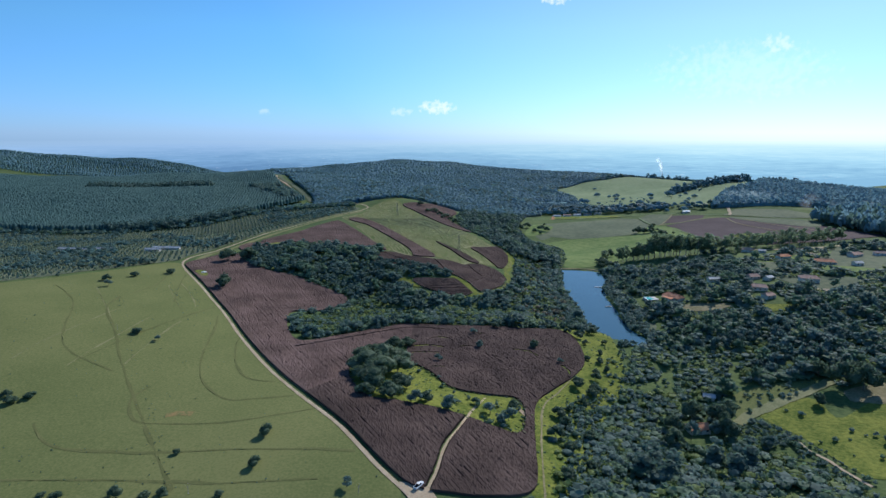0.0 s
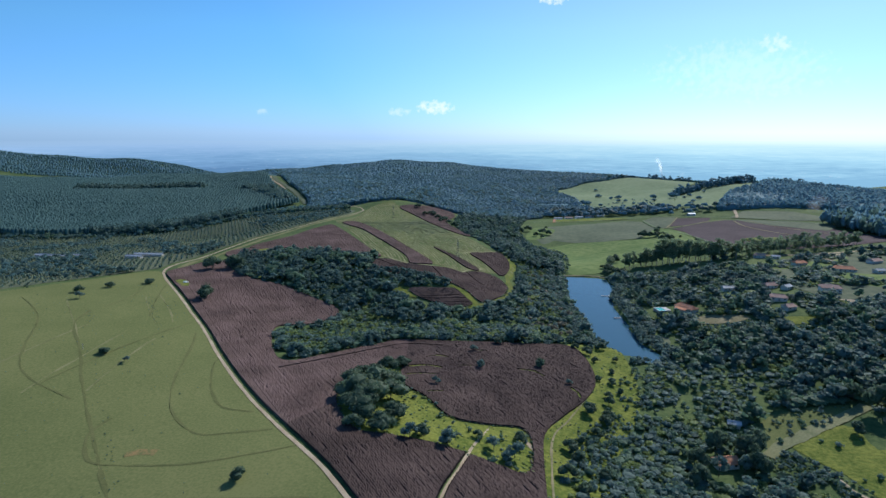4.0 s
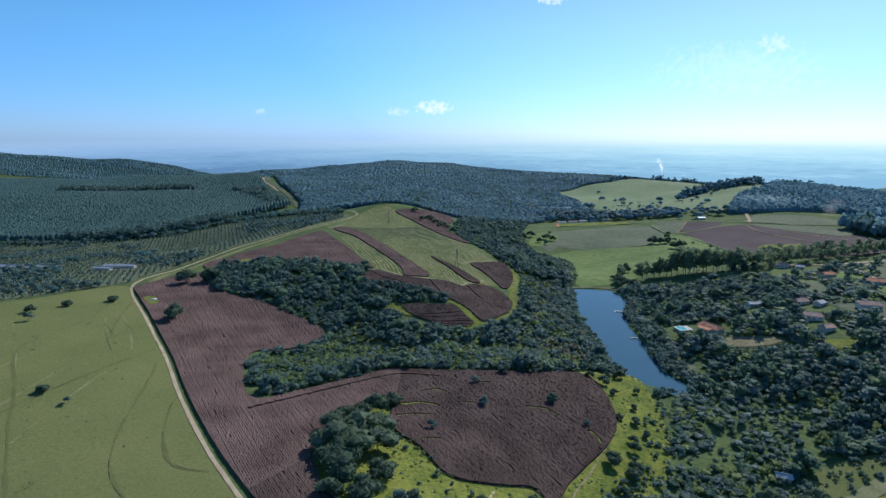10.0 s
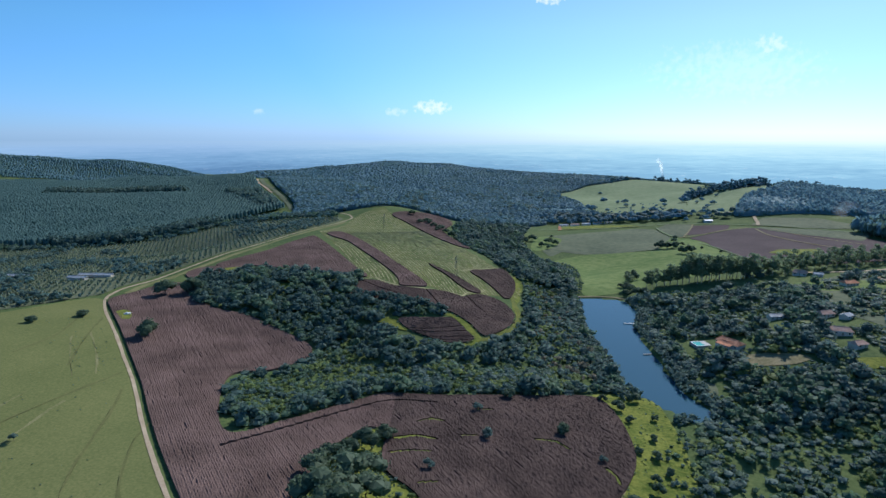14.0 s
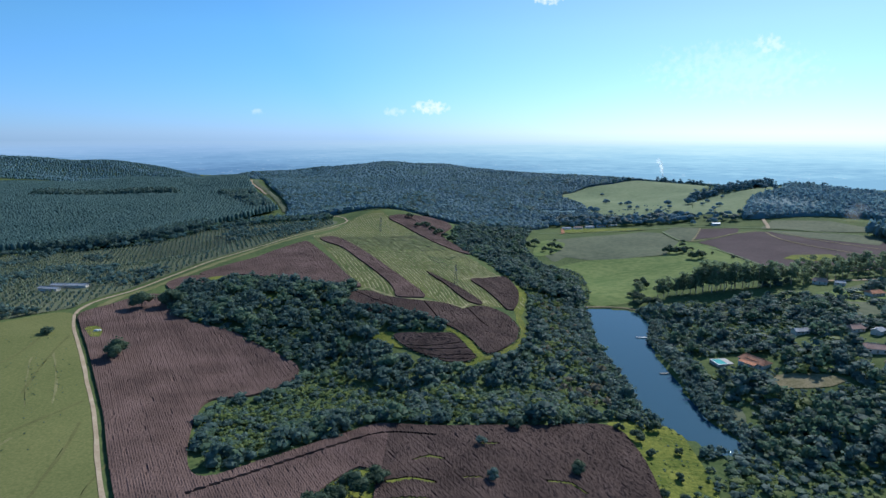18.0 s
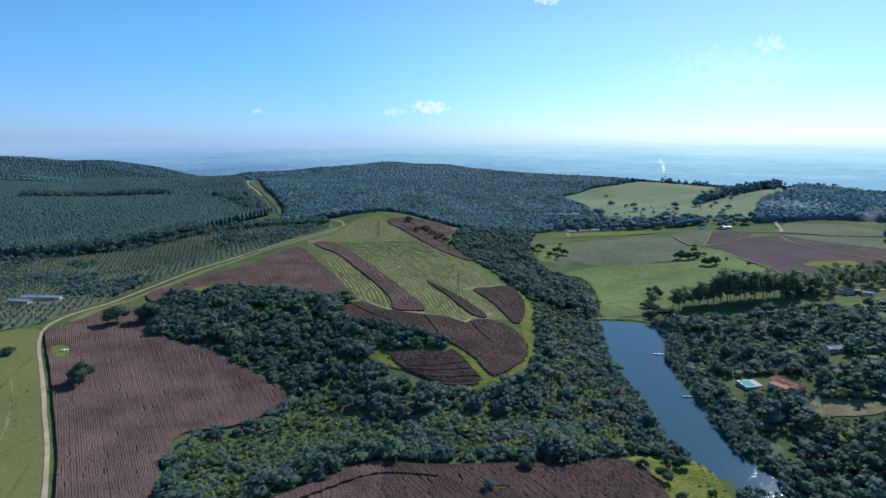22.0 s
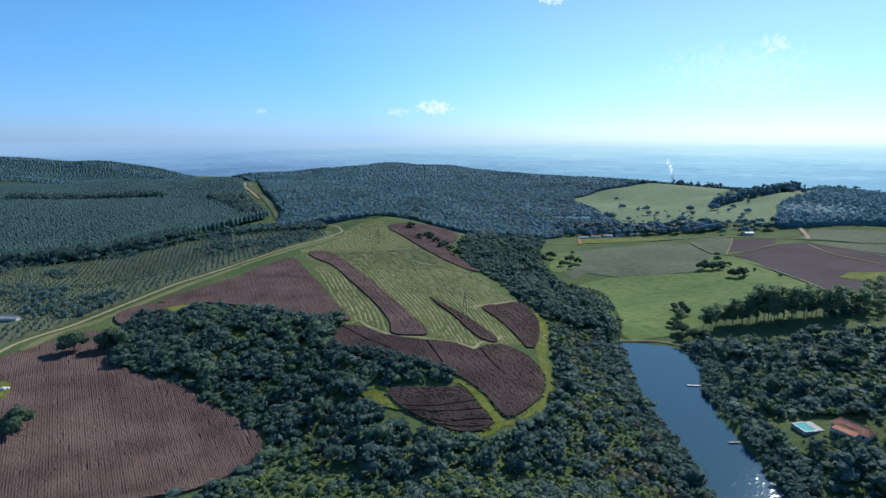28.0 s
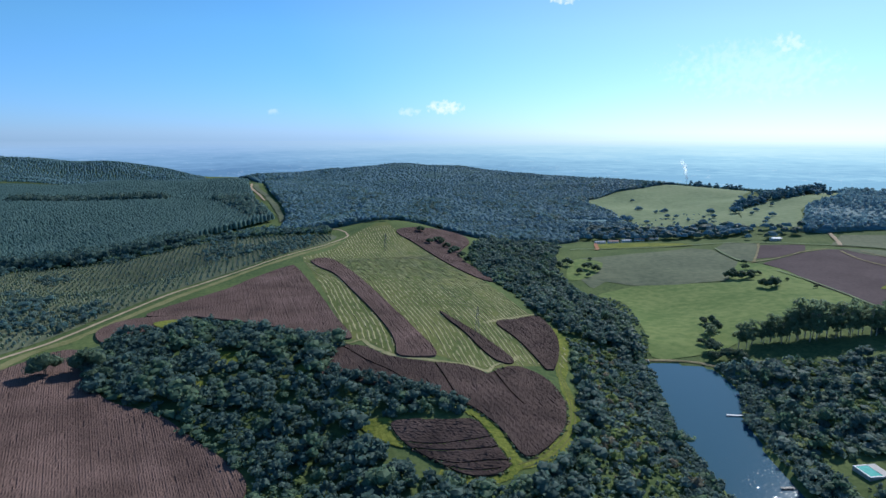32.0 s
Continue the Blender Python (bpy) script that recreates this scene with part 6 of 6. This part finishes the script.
# pickup on the dirt road
def pickup(x, y, turn):
    c = empty_at("pickup_truck", x, y, float(land(x, y)) + 0.32, turn, "white pickup truck parked on the dirt road", "car")
    bm = boxed(-2.6, 2.6, -0.9, 0.9, 0.45, 1.0, bevel=0.1)
    part("body", bm, M_CARWHITE, c)
    part("bonnet", boxed(1.2, 2.55, -0.85, 0.85, 1.0, 1.15, bevel=0.06), M_CARWHITE, c)
    bm = bmesh.new()
    low = [(-0.75, -0.82), (1.35, -0.82), (1.35, 0.82), (-0.75, 0.82)]
    top = [(-0.55, -0.68), (0.65, -0.68), (0.65, 0.68), (-0.55, 0.68)]
    v = [bm.verts.new((*q, 1.0)) for q in low] + [bm.verts.new((*q, 1.72)) for q in top]
    for k in range(4):
        bm.faces.new((v[k], v[(k + 1) % 4], v[4 + (k + 1) % 4], v[4 + k]))
    bm.faces.new(v[4:])
    cab = part("cab", bm, M_GLASS, c, "dark glass cab")
    part("cab_roof", boxed(-0.6, 0.72, -0.72, 0.72, 1.7, 1.77, bevel=0.03), M_CARWHITE, cab)
    part("load_bed", boxed(-2.45, -0.85, -0.74, 0.74, 1.0, 1.03), M_TYRE, c, "dark load bed floor")
    for a in ((-2.55, -0.8, -0.88, -0.78), (-2.55, -0.8, 0.78, 0.88), (-2.6, -2.5, -0.88, 0.88)):
        part("bed_side", boxed(*a, 1.0, 1.32), M_CARWHITE, c)
    for sx in (-1.6, 1.65):
        for sy in (-0.86, 0.86):
            w = part("wheel", bar(bmesh.new(), (sx, sy - 0.12, 0.38), (sx, sy + 0.12, 0.38), 0.38, 14), M_TYRE, c)
            part("rim", bar(bmesh.new(), (sx, sy - 0.135, 0.38), (sx, sy + 0.135, 0.38), 0.2, 10), M_STEEL, w)
    for sy in (-0.62, 0.62):
        part("headlight", boxed(2.55, 2.64, sy - 0.18, sy + 0.18, 0.72, 0.9), M_WHITE, c)
        part("tail_light", boxed(-2.64, -2.57, sy - 0.12, sy + 0.12, 0.7, 0.95), M_TILE, c)


pickup(-9.5, 205.5, 58)


# smoke from small fires in the distance
def smoke(x, y, z0, z1, r0, r1, lean, thick, label):
    m, n, l, p = nodes_of("thin_smoke")
    tr, mx, no = n.new("ShaderNodeBsdfTransparent"), n.new("ShaderNodeMixShader"), n.new("ShaderNodeTexNoise")
    no.inputs["Scale"].default_value = 0.035
    geo, mr = n.new("ShaderNodeNewGeometry"), n.new("ShaderNodeMapRange")
    l.new(geo.outputs["Position"], no.inputs["Vector"]), l.new(no.outputs["Fac"], mr.inputs["Value"])
    mr.inputs["From Min"].default_value, mr.inputs["From Max"].default_value, mr.inputs["To Max"].default_value = 0.3, 0.7, thick
    p = n.new("ShaderNodeBsdfTranslucent")
    p.inputs["Color"].default_value = (0.9, 0.92, 0.95, 1)
    l.new(mr.outputs[0], mx.inputs[0]), l.new(tr.outputs[0], mx.inputs[1]), l.new(p.outputs[0], mx.inputs[2]), l.new(mx.outputs[0], n["Material Output"].inputs["Surface"])
    rng = random.Random(int(x))
    V, F = [], []
    for k in range(14):
        t = k / 13
        r = r0 + (r1 - r0) * t
        c = np.array([x + lean * t * t + rng.uniform(-r, r) * 0.4, y + rng.uniform(-r, r) * 0.4, z0 + (z1 - z0) * t])
        F.append(ICO_F + 12 * k)
        V.append(ICO_V * (r * rng.uniform(0.7, 1.1), r, (z1 - z0) / 12) + c)
    ob = new("smoke_plume", np_mesh("smoke_plume", np.concatenate(V), [np.concatenate(F)], [m], smooth=True))
    ob.visible_shadow = False
    tagged(ob, label, "smoke", "smoke")


smoke(1568, 4210, -215, -25, 8, 17, -38, 0.3, "thin white smoke column on the distant plain")
smoke(668, 1090, 6, 42, 6, 20, 26, 0.06, "faint blue-white smoke over the far trees")

# lime heap and weeds at the corner of the maize
drape("weed_patch", curve_of([(-223, 513), (-217, 517), (-209, 507), (-207, 499), (-211, 498), (-218, 506)], step=3), 2.0, 1.35, M_YELLOW, label="small patch of weeds at the maize corner", category="weeds")
heap = empty_at("lime_heap", -213, 508, float(land(-213, 508)) + 1.4, 20, "small white heap of lime by the road", "heap")
for hx, hy, hr in ((0, 0, 1.5), (1.6, 0.5, 1.1), (-1.3, 0.6, 0.9)):
    hv = ICO_V * np.array([hr, hr * 0.9, hr * 0.75]) * np.random.default_rng(int(hr * 10)).uniform(0.85, 1.15, (len(ICO_V), 1)) + (hx, hy, 0.1)
    part("mound", np_mesh("mound", hv, [ICO_F], [M_WHITE], smooth=True), None, heap)

# bare dead stems on the near edge of the pasture
for x, y, h in ((-96, 199, 4.5), (-32, 200, 4.0), (-207, 356, 4.2)):
    stem = new("dead_tree")
    v, q = trunk_arrays(0.75, 0.03, 6, 4, int(h * 10), 0.22)
    part("trunk", np_mesh("trunk", v * h, [q], [M_PALEBARK], smooth=True), None, stem)
    stem.matrix_basis = pose(x, y, float(land(x, y)))
    tagged(stem, "bare grey dead tree in the pasture", "tree", "pasture trees")
